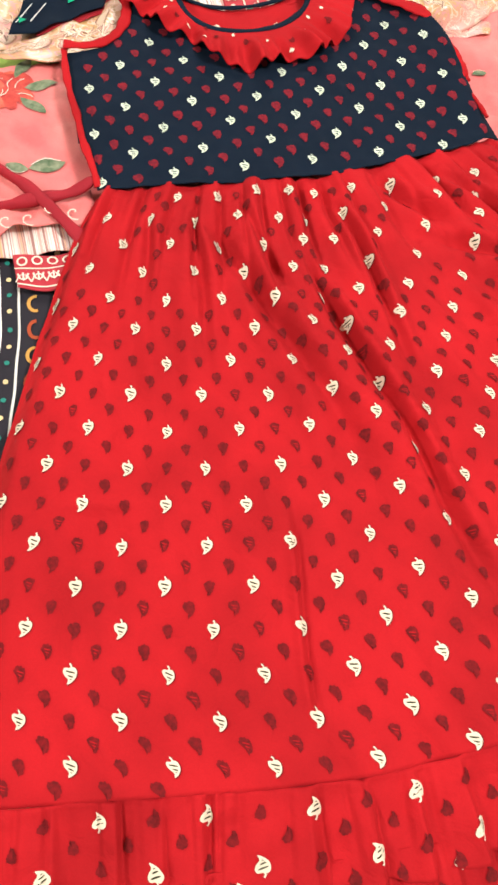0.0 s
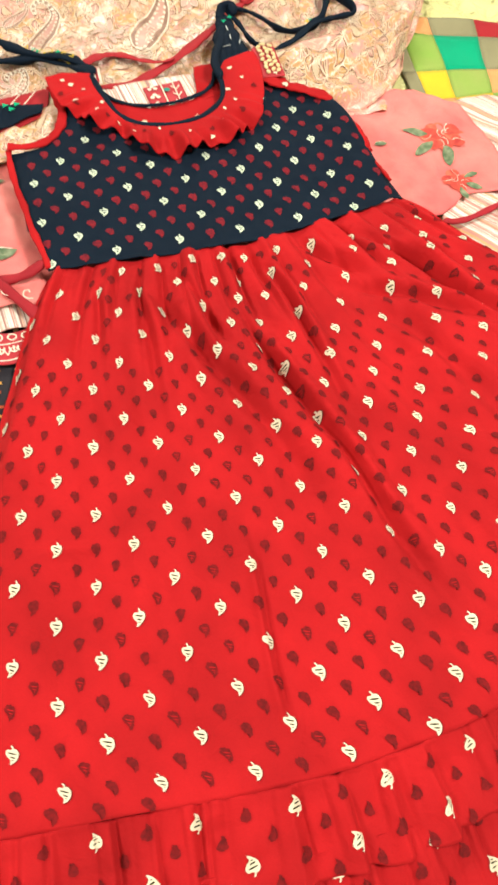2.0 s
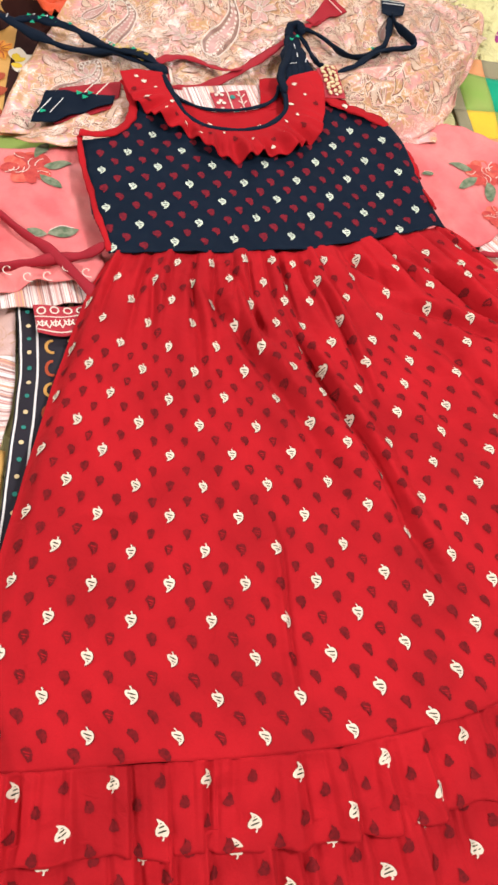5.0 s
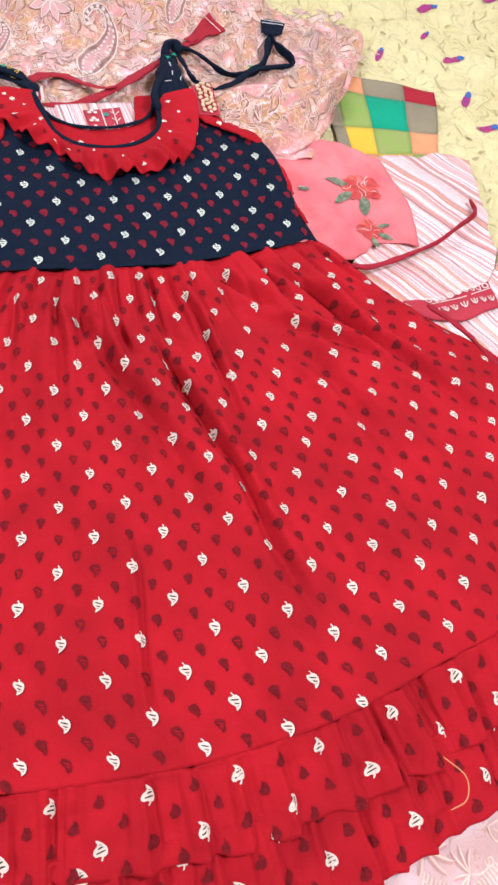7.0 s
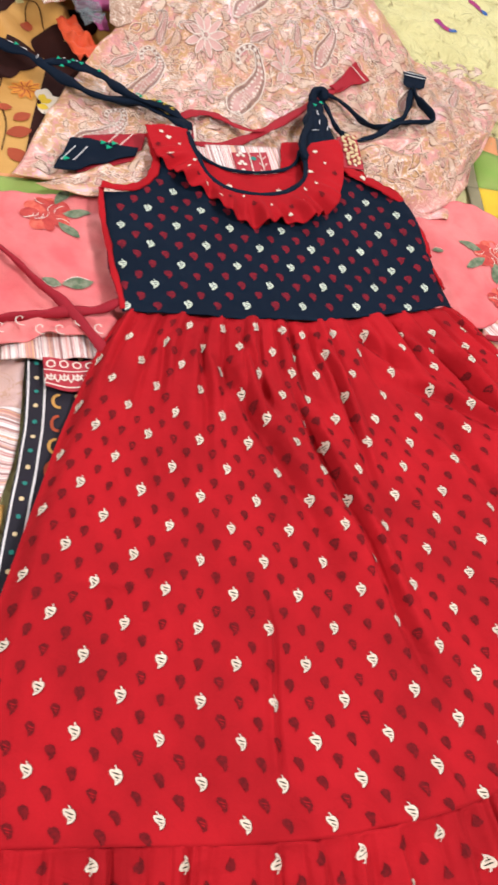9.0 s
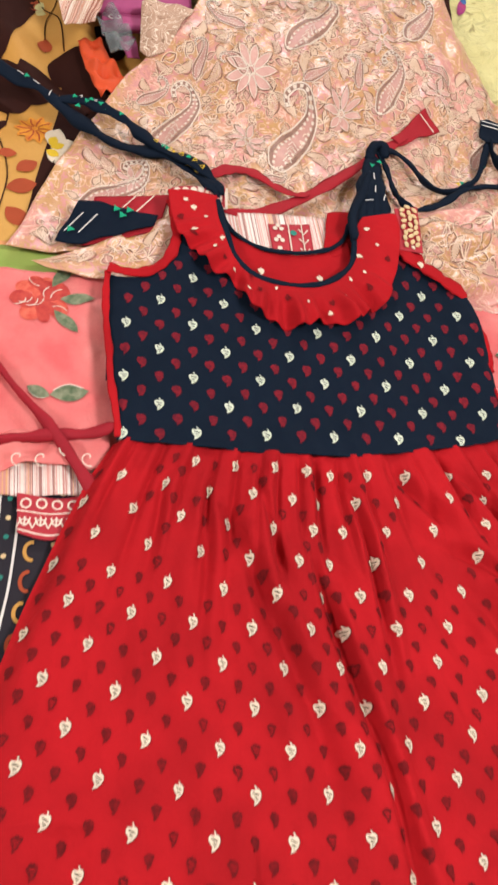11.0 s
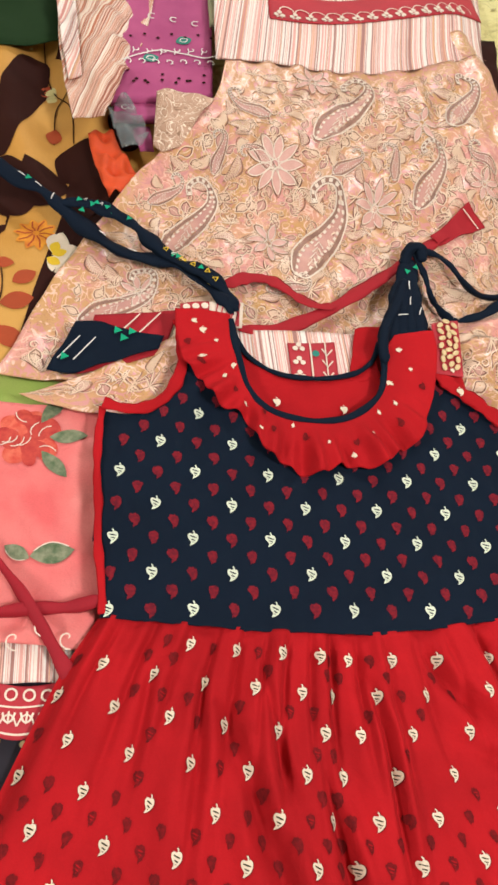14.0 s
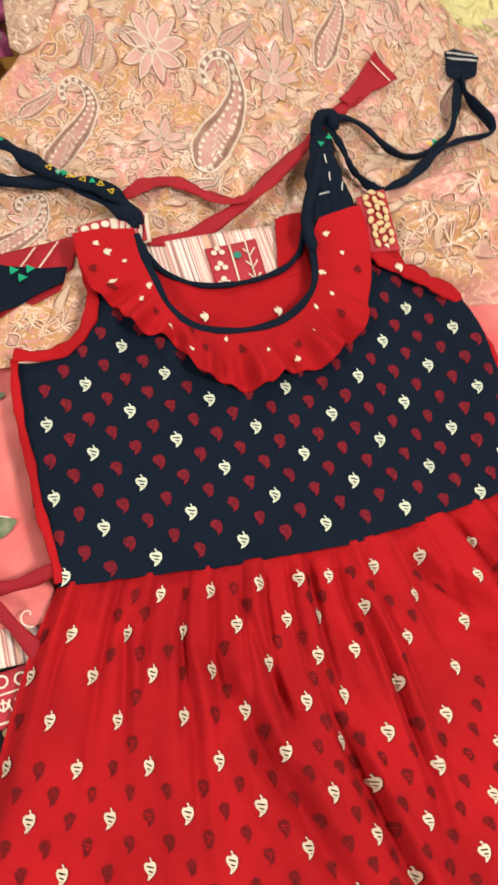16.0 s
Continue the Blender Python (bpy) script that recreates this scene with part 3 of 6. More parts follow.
g = ruled([(-0.46, -0.01), (-0.33, -0.024), (-0.245, -0.014), (0.0, -0.02), (0.27, -0.012), (0.34, 0.018), (0.40, 0.004)],
          [(-0.46, 0.20), (-0.33, 0.203), (-0.22, 0.202), (0.0, 0.21), (0.235, 0.218), (0.338, 0.240), (0.405, 0.20)], 150, 50, h_rose)
u = np.linspace(0, 1, 150)[None, :]
g[..., 0] += 0.018 * smooth(0.9, 1, u) * np.sin(np.pi * np.linspace(0, 1, 50))[:, None]
cloth("rose_panel", g, ROSE, rose)
g = ruled([(-0.46, -0.055), (-0.345, -0.05), (-0.29, -0.036), (-0.212, -0.042)], [(-0.46, 0.0), (-0.33, -0.004), (-0.215, 0.004)], 50, 16, lambda x, y: -0.018 + 0.006 * wob(x, y, 53, 0.035))
cloth("rose_hem", g, ROSE, rose)
pet, pet_d, gr, outl = [], [], [], []


def petal(r, a0, w=1.1):
    q = np.linspace(0, 6.2832, 15)[:-1]
    return np.stack([r * (0.5 + 0.5 * np.cos(q)), r * 0.5 * w * np.sin(q)], 1) @ np.array([[math.cos(a0), math.sin(a0)], [-math.sin(a0), math.cos(a0)]])


def leafy(long, wide):
    q = np.linspace(0, 1, 10)
    w = wide / 2 * np.sin(np.pi * q) ** 0.8
    return np.concatenate([np.stack([q * long, w], 1), np.stack([q * long, -w], 1)[::-1][1:-1]])


def rose_at(x, y, size, turn):
    r = np.random.RandomState(int(abs(x) * 1000))
    for ring, n in ((0.019, 8), (0.014, 6), (0.009, 5), (0.004, 3)):
        for k in range(n):
            a = turn + 6.2832 * k / n + r.uniform(-0.3, 0.3)
            sh = placed(fan(petal(0.017, a + r.uniform(-0.5, 0.5), r.uniform(0.7, 1.3))), x + size * (ring - 0.008) * math.cos(a), y + size * (ring - 0.008) * math.sin(a), 0, size * r.uniform(0.8, 1.1))
            (pet if (k + n) % 2 else pet_d).append(sh)
            if k % 3 == 0:
                outl.append(placed(line(petal(0.017, a, 0.9)[3:8], 0.0008), x + size * (ring - 0.006) * math.cos(a), y + size * (ring - 0.006) * math.sin(a), 0, size))
    for a in (0.0, 0.9, -0.9):
        gr.append(placed(fan(leafy(0.030, 0.012)), x + 0.016 * size * math.cos(turn + 3.0 + a), y + 0.016 * size * math.sin(turn + 3.0 + a), turn + 3.0 + a, size))


rose_at(0.356, 0.131, 1.25, 0.6)
rose_at(0.337, 0.044, 0.8, 2.6)
rose_at(-0.292, 0.164, 1.25, 3.4)
rose_at(-0.395, 0.07, 1.0, 3.3)
for x, y, t, s in ((-0.276, 0.042, 0.25, 1.25), (-0.276, 0.040, 2.7, 0.8), (0.255, 0.135, 0.0, 0.6), (-0.40, 0.15, 1.0, 1.0)):
    gr.append(placed(fan(leafy(0.032, 0.017)), x, y, t, s))
    outl.append(placed(line(leafy(0.032, 0.017)[1:9], 0.0009), x, y, t, s))
q = np.linspace(0, 5, 18)
for k in range(9):
    outl.append(placed(line(np.stack([0.002 * q * np.cos(q), 0.002 * q * np.sin(q)], 1), 0.0012), -0.41 + 0.022 * k, -0.03 + 0.008 * math.sin(k * 2.0)))
printed("petal_print", pet, PETAL, rose, on_height(h_rose, 0.0012))
printed("dark_petal_print", pet_d, PETAL2, rose, on_height(h_rose, 0.0014))
printed("rose_leaf_print", gr, LEAFG, rose, on_height(h_rose, 0.0017))
printed("rose_outline_print", outl, OUTL, rose, on_height(lambda x, y: np.where((y < -0.005) & (x < -0.2), -0.011, h_rose(x, y)), 0.0022))


# ---------------------------------------------------------------- paisley kurta
kurta = thing("paisley_kurta", "peach paisley-printed satin kurta with striped yoke", "kurta", (0.05, 0.5, -0.02))


def h_kur(x, y):
    z = -0.022 + 0.055 * smooth(0.44, 0.66, y) * (1 - smooth(0.22, 0.40, x)) + 0.005 * wob(x, y, 61, 0.17) + 0.0036 * wob(x, y, 62, 0.055)
    z = z + 0.010 * np.exp(-((x - 0.36 + 0.25 * (y - 0.4)) / 0.035) ** 2) * smooth(0.38, 0.48, y)
    seam = np.interp(x, [-0.118, 0.05, 0.13, 0.276], [0.696, 0.721, 0.735, 0.795])
    z = z + 0.009 * np.exp(-((y - 0.565 + 0.12 * x) / 0.030) ** 2) * smooth(-0.2, -0.08, x) * smooth(0.3, 0.15, x) + 0.005 * np.exp(-((y - 0.43 - 0.2 * x) / 0.022) ** 2)
    return z - 0.004 * smooth(-0.05, -0.25, x) - 0.006 * smooth(0.0, 0.014, y - seam)


g = ruled([(-0.335, 0.235), (-0.300, 0.335), (-0.258, 0.437), (-0.215, 0.513), (-0.165, 0.575), (-0.118, 0.635), (-0.104, 0.71), (-0.100, 0.78)],
          [(0.30, 0.20), (0.375, 0.318), (0.43, 0.385), (0.505, 0.512), (0.484, 0.562), (0.36, 0.60), (0.272, 0.765), (0.285, 0.86)], 150, 170, h_kur)
cloth("kurta_body", g, PEACH, kurta)


def h_fold(x, y):
    return -0.006 + 0.010 * wob(x, y, 64, 0.07) * 0.6


g = ruled([(0.135, 0.235), (0.20, 0.222), (0.27, 0.212), (0.345, 0.262), (0.385, 0.33)], [(0.145, 0.345), (0.22, 0.362), (0.30, 0.378), (0.375, 0.392), (0.425, 0.392)], 80, 40, h_fold)
vv = np.linspace(0, 1, 40)[:, None]
g[..., 2] += 0.028 * np.sin(np.pi * vv ** 1.5) ** 0.6 + 0.005 * np.sin(vv * 15 + g[..., 0] * 24) + 0.003 * np.sin(vv * 31 - g[..., 0] * 60) - 0.018
cloth("kurta_sleeve", g, PEACH, kurta)
g_sleeve = g
gs = ruled([(-0.305, 0.205), (-0.26, 0.194), (-0.20, 0.19), (-0.145, 0.19)], [(-0.295, 0.207), (-0.255, 0.228), (-0.20, 0.262), (-0.135, 0.305)], 60, 24, lambda x, y: -0.012 + 0.003 * wob(x, y, 66, 0.06))
cloth("kurta_sleeve", gs, PEACH, kurta)

# large printed paisleys and flowers
q = np.linspace(0, 6.2832, 61)
spine = spline([(-0.012, -0.044), (-0.004, -0.020), (0.008, 0.004), (0.014, 0.024), (0.008, 0.040), (-0.004, 0.042), (-0.011, 0.034), (-0.008, 0.026)], 44)
sq = np.linspace(0, 1, 44)
half = 0.0098 * np.sqrt(np.clip(sq / 0.16, 0, 1)) * (1 - 0.93 * smooth(0.18, 0.85, sq)) + 0.0006
st = np.gradient(spine, axis=0)
st /= np.linalg.norm(st, axis=1)[:, None]
sn = np.stack([-st[:, 1], st[:, 0]], 1)


def paisley_ring(k):
    w = half[:, None] * k + (k - 1) * 0.003
    w = np.maximum(w, 0.0002)
    return np.concatenate([spine + sn * w, (spine - sn * w)[::-1]])


def paisley_fill(k):
    w = np.maximum(half[:, None] * k + (k - 1) * 0.003, 0.0002)
    n = 30
    p = np.concatenate([spine[:n] + sn[:n] * w[:n], spine[:n], spine[:n] - sn[:n] * w[:n]])
    return p, [(r * n + k2 + n, r * n + k2, r * n + k2 + 1, r * n + k2 + n + 1)[::-1] for r in range(2) for k2 in range(n - 1)]


p_out, p_in, p_wh = [], [], []
fl_l, fl_p, fl_d = [], [], []


def paisley_at(x, y, turn, size=1.0, mirror=1):
    p_in.append(placed(paisley_fill(0.8), x, y, turn, size, mirror))
    p_out.append(placed(line(paisley_ring(1.0), 0.0030), x, y, turn, size, mirror))
    p_wh.append(placed(line(paisley_ring(0.72), 0.0022, 2), x, y, turn, size, mirror))
    p_wh.append(placed(line(paisley_ring(1.22), 0.0012), x, y, turn, size, mirror))
    for k in range(4):
        p_wh.append(placed(line(np.array([(-0.0035, -0.004), (0.0, 0.003), (0.0035, -0.004)]) + (0.001 * k - 0.002, 0.007 * k - 0.028), 0.0011), x, y, turn, size, mirror))


def flower_at(x, y, size, n=9, turn=0.0):
    for k in range(n):
        a = turn + 6.2832 * k / n
        c = leafy(0.024, 0.009)
        fl_p.append(placed(fan(c), x + 0.004 * math.cos(a) * size, y + 0.004 * math.sin(a) * size, a, size))
        fl_d.append(placed(line(np.vstack([c, c[:1]]) * 1.12, 0.0008), x + 0.004 * math.cos(a) * size, y + 0.004 * math.sin(a) * size, a, size))
        fl_l.append(placed(line(np.vstack([c, c[:1]]), 0.0010), x + 0.004 * math.cos(a) * size, y + 0.004 * math.sin(a) * size, a, size))
    fl_l.append(placed(line([(0.004 * math.cos(b), 0.004 * math.sin(b)) for b in q[::4]], 0.0012), x, y, 0, size))


for x, y, t, s, m in ((0.020, 0.468, -0.42, 1.62, 1), (-0.140, 0.470, -0.5, 1.30, 1), (0.052, 0.642, -0.62, 1.45, 1), (0.222, 0.690, -0.45, 1.20, 1), (0.166, 0.565, -0.35, 1.1, 1),
                      (-0.215, 0.345, -0.9, 1.2, 1), (-0.075, 0.63, 0.6, 0.7, -1), (0.055, 0.560, -0.9, 0.6, 1), (0.115, 0.575, 0.05, 0.6, 1), (0.31, 0.49, -0.5, 0.9, 1),
                      (-0.06, 0.555, 1.0, 0.55, 1), (-0.11, 0.56, -0.2, 0.55, 1), (0.24, 0.60, 0.3, 0.6, -1), (0.40, 0.50, -0.3, 0.7, 1), (-0.02, 0.385, -1.2, 0.7, 1), (-0.17, 0.505, -0.9, 0.6, 1)):
    paisley_at(x, y, t + 0.26, s, m)
flower_at(-0.040, 0.548, 1.25)
flower_at(-0.045, 0.445, 0.95, 7, 0.4)
flower_at(0.155, 0.635, 0.9, 6, 0.2)
flower_at(0.012, 0.690, 0.95, 7, 0.1)
flower_at(-0.195, 0.36, 0.8, 7)
flower_at(0.095, 0.520, 1.0, 7, 0.5)
flower_at(0.24, 0.56, 0.8, 6, 0.3)
flower_at(-0.255, 0.29, 0.7, 6, 0.3)
flower_at(0.37, 0.47, 0.7, 6, 0.3)
printed("paisley_fill_print", p_in, MAUVE, kurta, on_height(h_kur, 0.0010))
printed("paisley_line_print", p_out, UMBER, kurta, on_height(h_kur, 0.0014))
printed("paisley_dot_print", p_wh, OUTL, kurta, on_height(h_kur, 0.0018))
printed("petal_print", fl_p, BLUSH, kurta, on_height(h_kur, 0.0010))
printed("flower_line_print", fl_l, OUTL, kurta, on_height(h_kur, 0.0016))
printed("flower_edge_print", fl_d, BROWNL, kurta, on_height(h_kur, 0.0013))
# sprays of curved leaf strokes, plumes and curls between the large prints
def stroke(pts, w, n=12):
    """A brush stroke, thin at both ends."""
    c = spline(pts, n)
    t = np.gradient(c, axis=0)
    t /= np.maximum(np.linalg.norm(t, axis=1), 1e-9)[:, None]
    hw = (w / 2 * np.sin(np.pi * np.linspace(0.04, 0.96, n)) ** 0.7)[:, None]
    nr = np.stack([-t[:, 1], t[:, 0]], 1) * hw
    return np.concatenate([c + nr, c - nr]), [(k, k + n, k + n + 1, k + 1) for k in range(n - 1)]


def curve_blade(long, bend):
    return [(0, 0), (long * 0.35, bend * 0.25), (long * 0.75, bend * 0.6), (long, bend)]


def swirl(r0, turns):
    a = np.linspace(0, 6.2832 * turns, 9)
    return [(r0 * (1 - 0.75 * k / 8) * math.cos(b), r0 * (1 - 0.75 * k / 8) * math.sin(b)) for k, b in enumerate(a)]


def blade_fan():
    lt, dk_, fl = [], [], []
    for k in range(6):
        a = -1.1 + 0.42 * k
        long, bend = 0.017 + 0.006 * math.sin(k * 1.1), 0.006 * (1 if k > 2 else -1)
        lt.append(placed(stroke(curve_blade(long, bend), 0.0019), 0, 0, a))
        dk_.append(placed(stroke(curve_blade(long, bend), 0.0024), 0.0008, -0.0016, a))
        fl.append(placed(stroke(curve_blade(long * 0.95, bend), 0.0042), 0, -0.0004, a + 0.10))
    lt.append(stroke([(0, 0), (-0.008, -0.002), (-0.015, -0.008), (-0.017, -0.015)], 0.0020))
    lt.append(placed(stroke(swirl(0.005, 1.2), 0.0018, 20), -0.017, -0.015))
    dk_.append(stroke([(0, -0.001), (-0.007, -0.0035), (-0.014, -0.0095)], 0.0020))
    return joined(lt), joined(dk_), joined(fl)


def plume():
    lt, dk_, fl = [], [], []
    rib = spline([(-0.018, -0.004), (-0.006, 0.004), (0.008, 0.005), (0.020, -0.003)], 15)
    lt.append(stroke(rib[::2], 0.0012, 20))
    for k in range(1, 14):
        x, y = rib[k]
        for sgn in (1, -1):
            long = 0.008 * math.sin(math.pi * k / 14.5) + 0.0015
            lt.append(placed(stroke([(0, 0), (long * 0.6, 0.0012 * sgn), (long, 0.003 * sgn)], 0.0015, 6), x, y, sgn * 0.95 - 0.04 * k))
    for sgn in (1, -1):
        dk_.append(stroke([(-0.018, -0.004), (-0.006, 0.004 + sgn * 0.0085), (0.008, 0.005 + sgn * 0.0085), (0.021, -0.003)], 0.0024, 20))
    fl.append(stroke(rib[::2], 0.0125, 20))
    return joined(lt), joined(dk_), joined(fl)


def curl_leaf():
    lt, dk_, fl = [], [], []
    out_ = spline([(0, 0), (0.004, 0.008), (0.012, 0.011), (0.020, 0.007), (0.027, 0.009), (0.022, 0.001), (0.012, -0.005), (0, 0)], 30)
    fl.append(fan(out_[:-1], 2))
    lt.append(line(out_, 0.0015))
    dk_.append(line(out_ * 0.84 + (0.002, 0.0005), 0.0018))
    lt.append(stroke([(0.003, 0.001), (0.012, 0.004), (0.020, 0.004)], 0.0013))
    lt.append(placed(stroke(swirl(0.006, 1.3), 0.0019, 20), -0.005, -0.003, 2.0))
    dk_.append(placed(stroke(swirl(0.006, 1.3), 0.0020, 20), -0.0042, -0.0042, 2.0))
    for k in range(4):
        lt.append(placed(stroke([(-0.0012, 0), (0, 0.0012), (0.0012, 0)], 0.0012, 5), -0.010 + 0.004 * k, -0.014 + 0.0012 * k))
    return joined(lt), joined(dk_), joined(fl)


SPRIGS = [blade_fan(), plume(), curl_leaf(), curl_leaf()]


def sprigs(x0, x1, y0, y1, step, seed, keep):
    r = np.random.RandomState(seed)
    a, b, c, d = [], [], [], []
    for ix in range(int((x1 - x0) / step)):
        for iy in range(int((y1 - y0) / step)):
            x, y = x0 + (ix + r.uniform(0.2, 0.8)) * step, y0 + (iy + r.uniform(0.2, 0.8)) * step
            t, sz, m, kind_ = r.uniform(0, 6.28), r.uniform(0.58, 1.0) * step / 0.0215, r.choice((-1, 1)), r.randint(4)
            if not keep(x, y):
                continue
            lt, dk_, fl = SPRIGS[kind_]
            a.append(placed(lt, x, y, t, sz, m))
            b.append(placed(dk_, x, y, t, sz, m))
            if r.uniform() < 0.75:
                (c if r.uniform() < 0.5 else d).append(placed(fl, x, y, t, sz, m))
    return a, b, c, d


def on_kurta(x, y):
    edge_ = np.interp(y, [0.235, 0.335, 0.437, 0.513, 0.575, 0.635, 0.70], [-0.335, -0.300, -0.258, -0.215, -0.165, -0.118, -0.100])
    return not (x < edge_ + 0.024 or (y > 0.60 and x > 0.228) or x > 0.31 + 0.9 * (y - 0.27) or y > 0.692 + 0.15 * max(x, 0))


sa, sb, sc_, sd = sprigs(-0.33, 0.50, 0.24, 0.735, 0.0195, 9, on_kurta)
printed("leaf_spray_print", sa, SPRAY, kurta, on_height(h_kur, 0.0009))
printed("leaf_vein_print", sb, BROWNL, kurta, on_height(h_kur, 0.0007))
printed("bud_print", sc_, MAUVE, kurta, on_height(h_kur, 0.0005))
printed("pale_leaf_print", sd, IVORY, kurta, on_height(h_kur, 0.0005))
for grid_, w_, hgt in ((g_sleeve, 0.30, 0.14), (gs, 0.17, 0.09)):
    sa, sb, sc_, sd = sprigs(0.0, w_, 0.0, hgt, 0.0235, 12, lambda x, y: 0.016 < x < w_ - 0.016 and 0.016 < y < hgt - 0.016)
    printed("leaf_spray_print", sa, SPRAY, kurta, on_grid(grid_, w_, hgt, 0.0009))
    printed("leaf_vein_print", sb, BROWNL, kurta, on_grid(grid_, w_, hgt, 0.0007))
    printed("bud_print", sc_, MAUVE, kurta, on_grid(grid_, w_, hgt, 0.0005))
    printed("pale_leaf_print", sd, IVORY, kurta, on_grid(grid_, w_, hgt, 0.0005))
sa, sb, sc_, sd = sprigs(-0.05, 0.45, -0.85, -0.66, 0.034, 14, lambda x, y: True)
printed("leaf_spray_print", sa, SPRAY, sheet_ob, on_height(h_sheet, 0.0008))
printed("bud_print", sc_, MAUVE, sheet_ob, on_height(h_sheet, 0.0006))

# striped yoke with its embroidered band
h_yoke = lambda x, y: -0.022 + 0.055 * (1 - smooth(0.22, 0.40, x)) + 0.005 * wob(x, y, 61, 0.17) + 0.0005
ybot = [(-0.118, 0.696), (-0.03, 0.713), (0.05, 0.721), (0.13, 0.735), (0.276, 0.795)]
ytop = [(-0.125, 0.99), (-0.02, 1.02), (0.06, 1.03), (0.15, 1.05), (0.33, 1.08)]
g = ruled(ybot, ytop, 70, 50, h_yoke)
cloth("striped_yoke", g, STRIPE, kurta, uv=plan_uv(g, -0.10))
ebot = [(-0.043, 0.808), (0.03, 0.815), (0.09, 0.828), (0.17, 0.858), (0.30, 0.922)]
etop = [(-0.046, 0.863), (0.03, 0.874), (0.085, 0.888), (0.16, 0.920), (0.29, 0.985)]
h_emb = lambda x, y: h_yoke(x, y) + 0.002
g = ruled(ebot, etop, 60, 14, h_emb)
cloth("embroidered_band", g, EMBRED, kurta)
cb = spline(ebot, 80)
motif = []
for k in range(14):
    x, y = cb[3 + k * 5 if k < 14 else -1]
    for dx, dy in ((-0.0048, 0.008), (0.0048, 0.008), (0.0, 0.014)):
        motif.append(placed(fan([(0.0036 * math.cos(b), 0.0036 * math.sin(b)) for b in np.linspace(0, 6.2832, 11)[:-1]], 1), x + dx, y + dy))
    motif.append(placed(line([(-0.004, 0.0), (0.0, 0.004), (0.004, 0.0)], 0.0018), x, y + 0.002))
    motif.append(placed(line([(-0.011 * math.cos(b), 0.011 * math.sin(b)) for b in np.linspace(0, 3.14, 12)], 0.0016), x + 0.011, y + 0.017))
printed("white_stitch", motif, OUTL, kurta, on_height(h_emb, 0.0016))
printed("seam_line", [line(spline(ybot, 60) + (0, -0.001), 0.0012)], BROWNL, kurta, on_height(h_kur, 0.002))

# neck patch of the kurta that shows inside the dress's neck, and its gold-worked shoulder
h_pat = lambda x, y: -0.008 + 0 * x
g = ruled([(-0.09, 0.235), (-0.02, 0.235), (0.06, 0.24)], [(-0.09, 0.305), (-0.02, 0.312), (0.06, 0.315)], 30, 16, h_pat)
cloth("neck_lining", g, STRIPE, kurta, uv=plan_uv(g, 0.1))
g = ruled([(-0.026, 0.235), (0.0, 0.24), (0.026, 0.245)], [(-0.030, 0.293), (0.0, 0.296), (0.024, 0.300)], 16, 12, lambda x, y: -0.006 + 0 * x)
cloth("embroidered_patch", g, EMBRED, kurta)
sc = []
for k in range(3):
    for dx, dy in ((-0.004, 0), (0.004, 0), (0, 0.005)):
        sc.append(placed(disc, -0.018 + dx, 0.250 + 0.018 * k + dy, 0, 1.2))
    sc.append(placed(line([(-0.006, 0.006), (0, -0.002), (0.006, 0.006)], 0.0018), 0.014, 0.252 + 0.015 * k))
sc += [line([(-0.003, 0.24), (-0.004, 0.27), (-0.005, 0.294)], 0.0018), line([(0.014, 0.245), (0.013, 0.27), (0.012, 0.298)], 0.0015)]
printed("white_stitch", sc, OUTL, kurta, on_height(lambda x, y: -0.006 + 0 * x, 0.0018))
printed("green_stone", [placed(disc, 0.001, 0.281, 0, 1.7), placed(disc, 0.001, 0.246, 0, 1.7)], TEAL, kurta, on_height(lambda x, y: -0.006 + 0 * x, 0.002))
h_sh = lambda x, y: 0.012 + 0 * x
g = ruled([(0.130, 0.258), (0.148, 0.257), (0.163, 0.256)], [(0.135, 0.325), (0.15, 0.33), (0.168, 0.333)], 14, 20, h_sh)
cloth("shoulder_patch", g, EMBRED, kurta)


def bead(x, y, z, r, flat=0.5):
    bm = bmesh.new()
    bmesh.ops.create_uvsphere(bm, u_segments=10, v_segments=6, radius=r)
    bmesh.ops.scale(bm, vec=(1.15, 0.72, flat * 0.7), verts=bm.verts)
    me = bpy.data.meshes.new("bead")
    bm.to_mesh(me)
    bm.free()
    me.materials.append(GOLD)
    me.polygons.foreach_set("use_smooth", [True] * len(me.polygons))
    return me


bm0 = bead(0, 0, 0, 0.0042)
rs = np.random.RandomState(2)
for k in range(7):
    for dx in (-0.008, 0.001, 0.008):
        ob = part_mesh("bead", bm0, kurta)
        ob.location += Vector((0.149 + dx + 0.0012 * k * 0.4 + rs.uniform(-0.0015, 0.0015), 0.266 + 0.0095 * k + (0.004 if dx == 0.001 else 0) + rs.uniform(-0.001, 0.001), 0.015))
        ob.rotation_euler = (0, 0, rs.uniform(0, 3))
g = ruled([(-0.118, 0.300), (-0.10, 0.300), (-0.082, 0.302)], [(-0.118, 0.333), (-0.10, 0.335), (-0.080, 0.336)], 12, 12, lambda x, y: 0.002 + 0 * x)
cloth("shoulder_patch", g, OUTL, kurta)
g = ruled([(-0.150, 0.30), (-0.135, 0.30), (-0.118, 0.30)], [(-0.150, 0.326), (-0.135, 0.331), (-0.118, 0.333)], 12, 12, lambda x, y: 0.002 + 0 * x)
cloth("shoulder_patch", g, EMBRED, kurta)
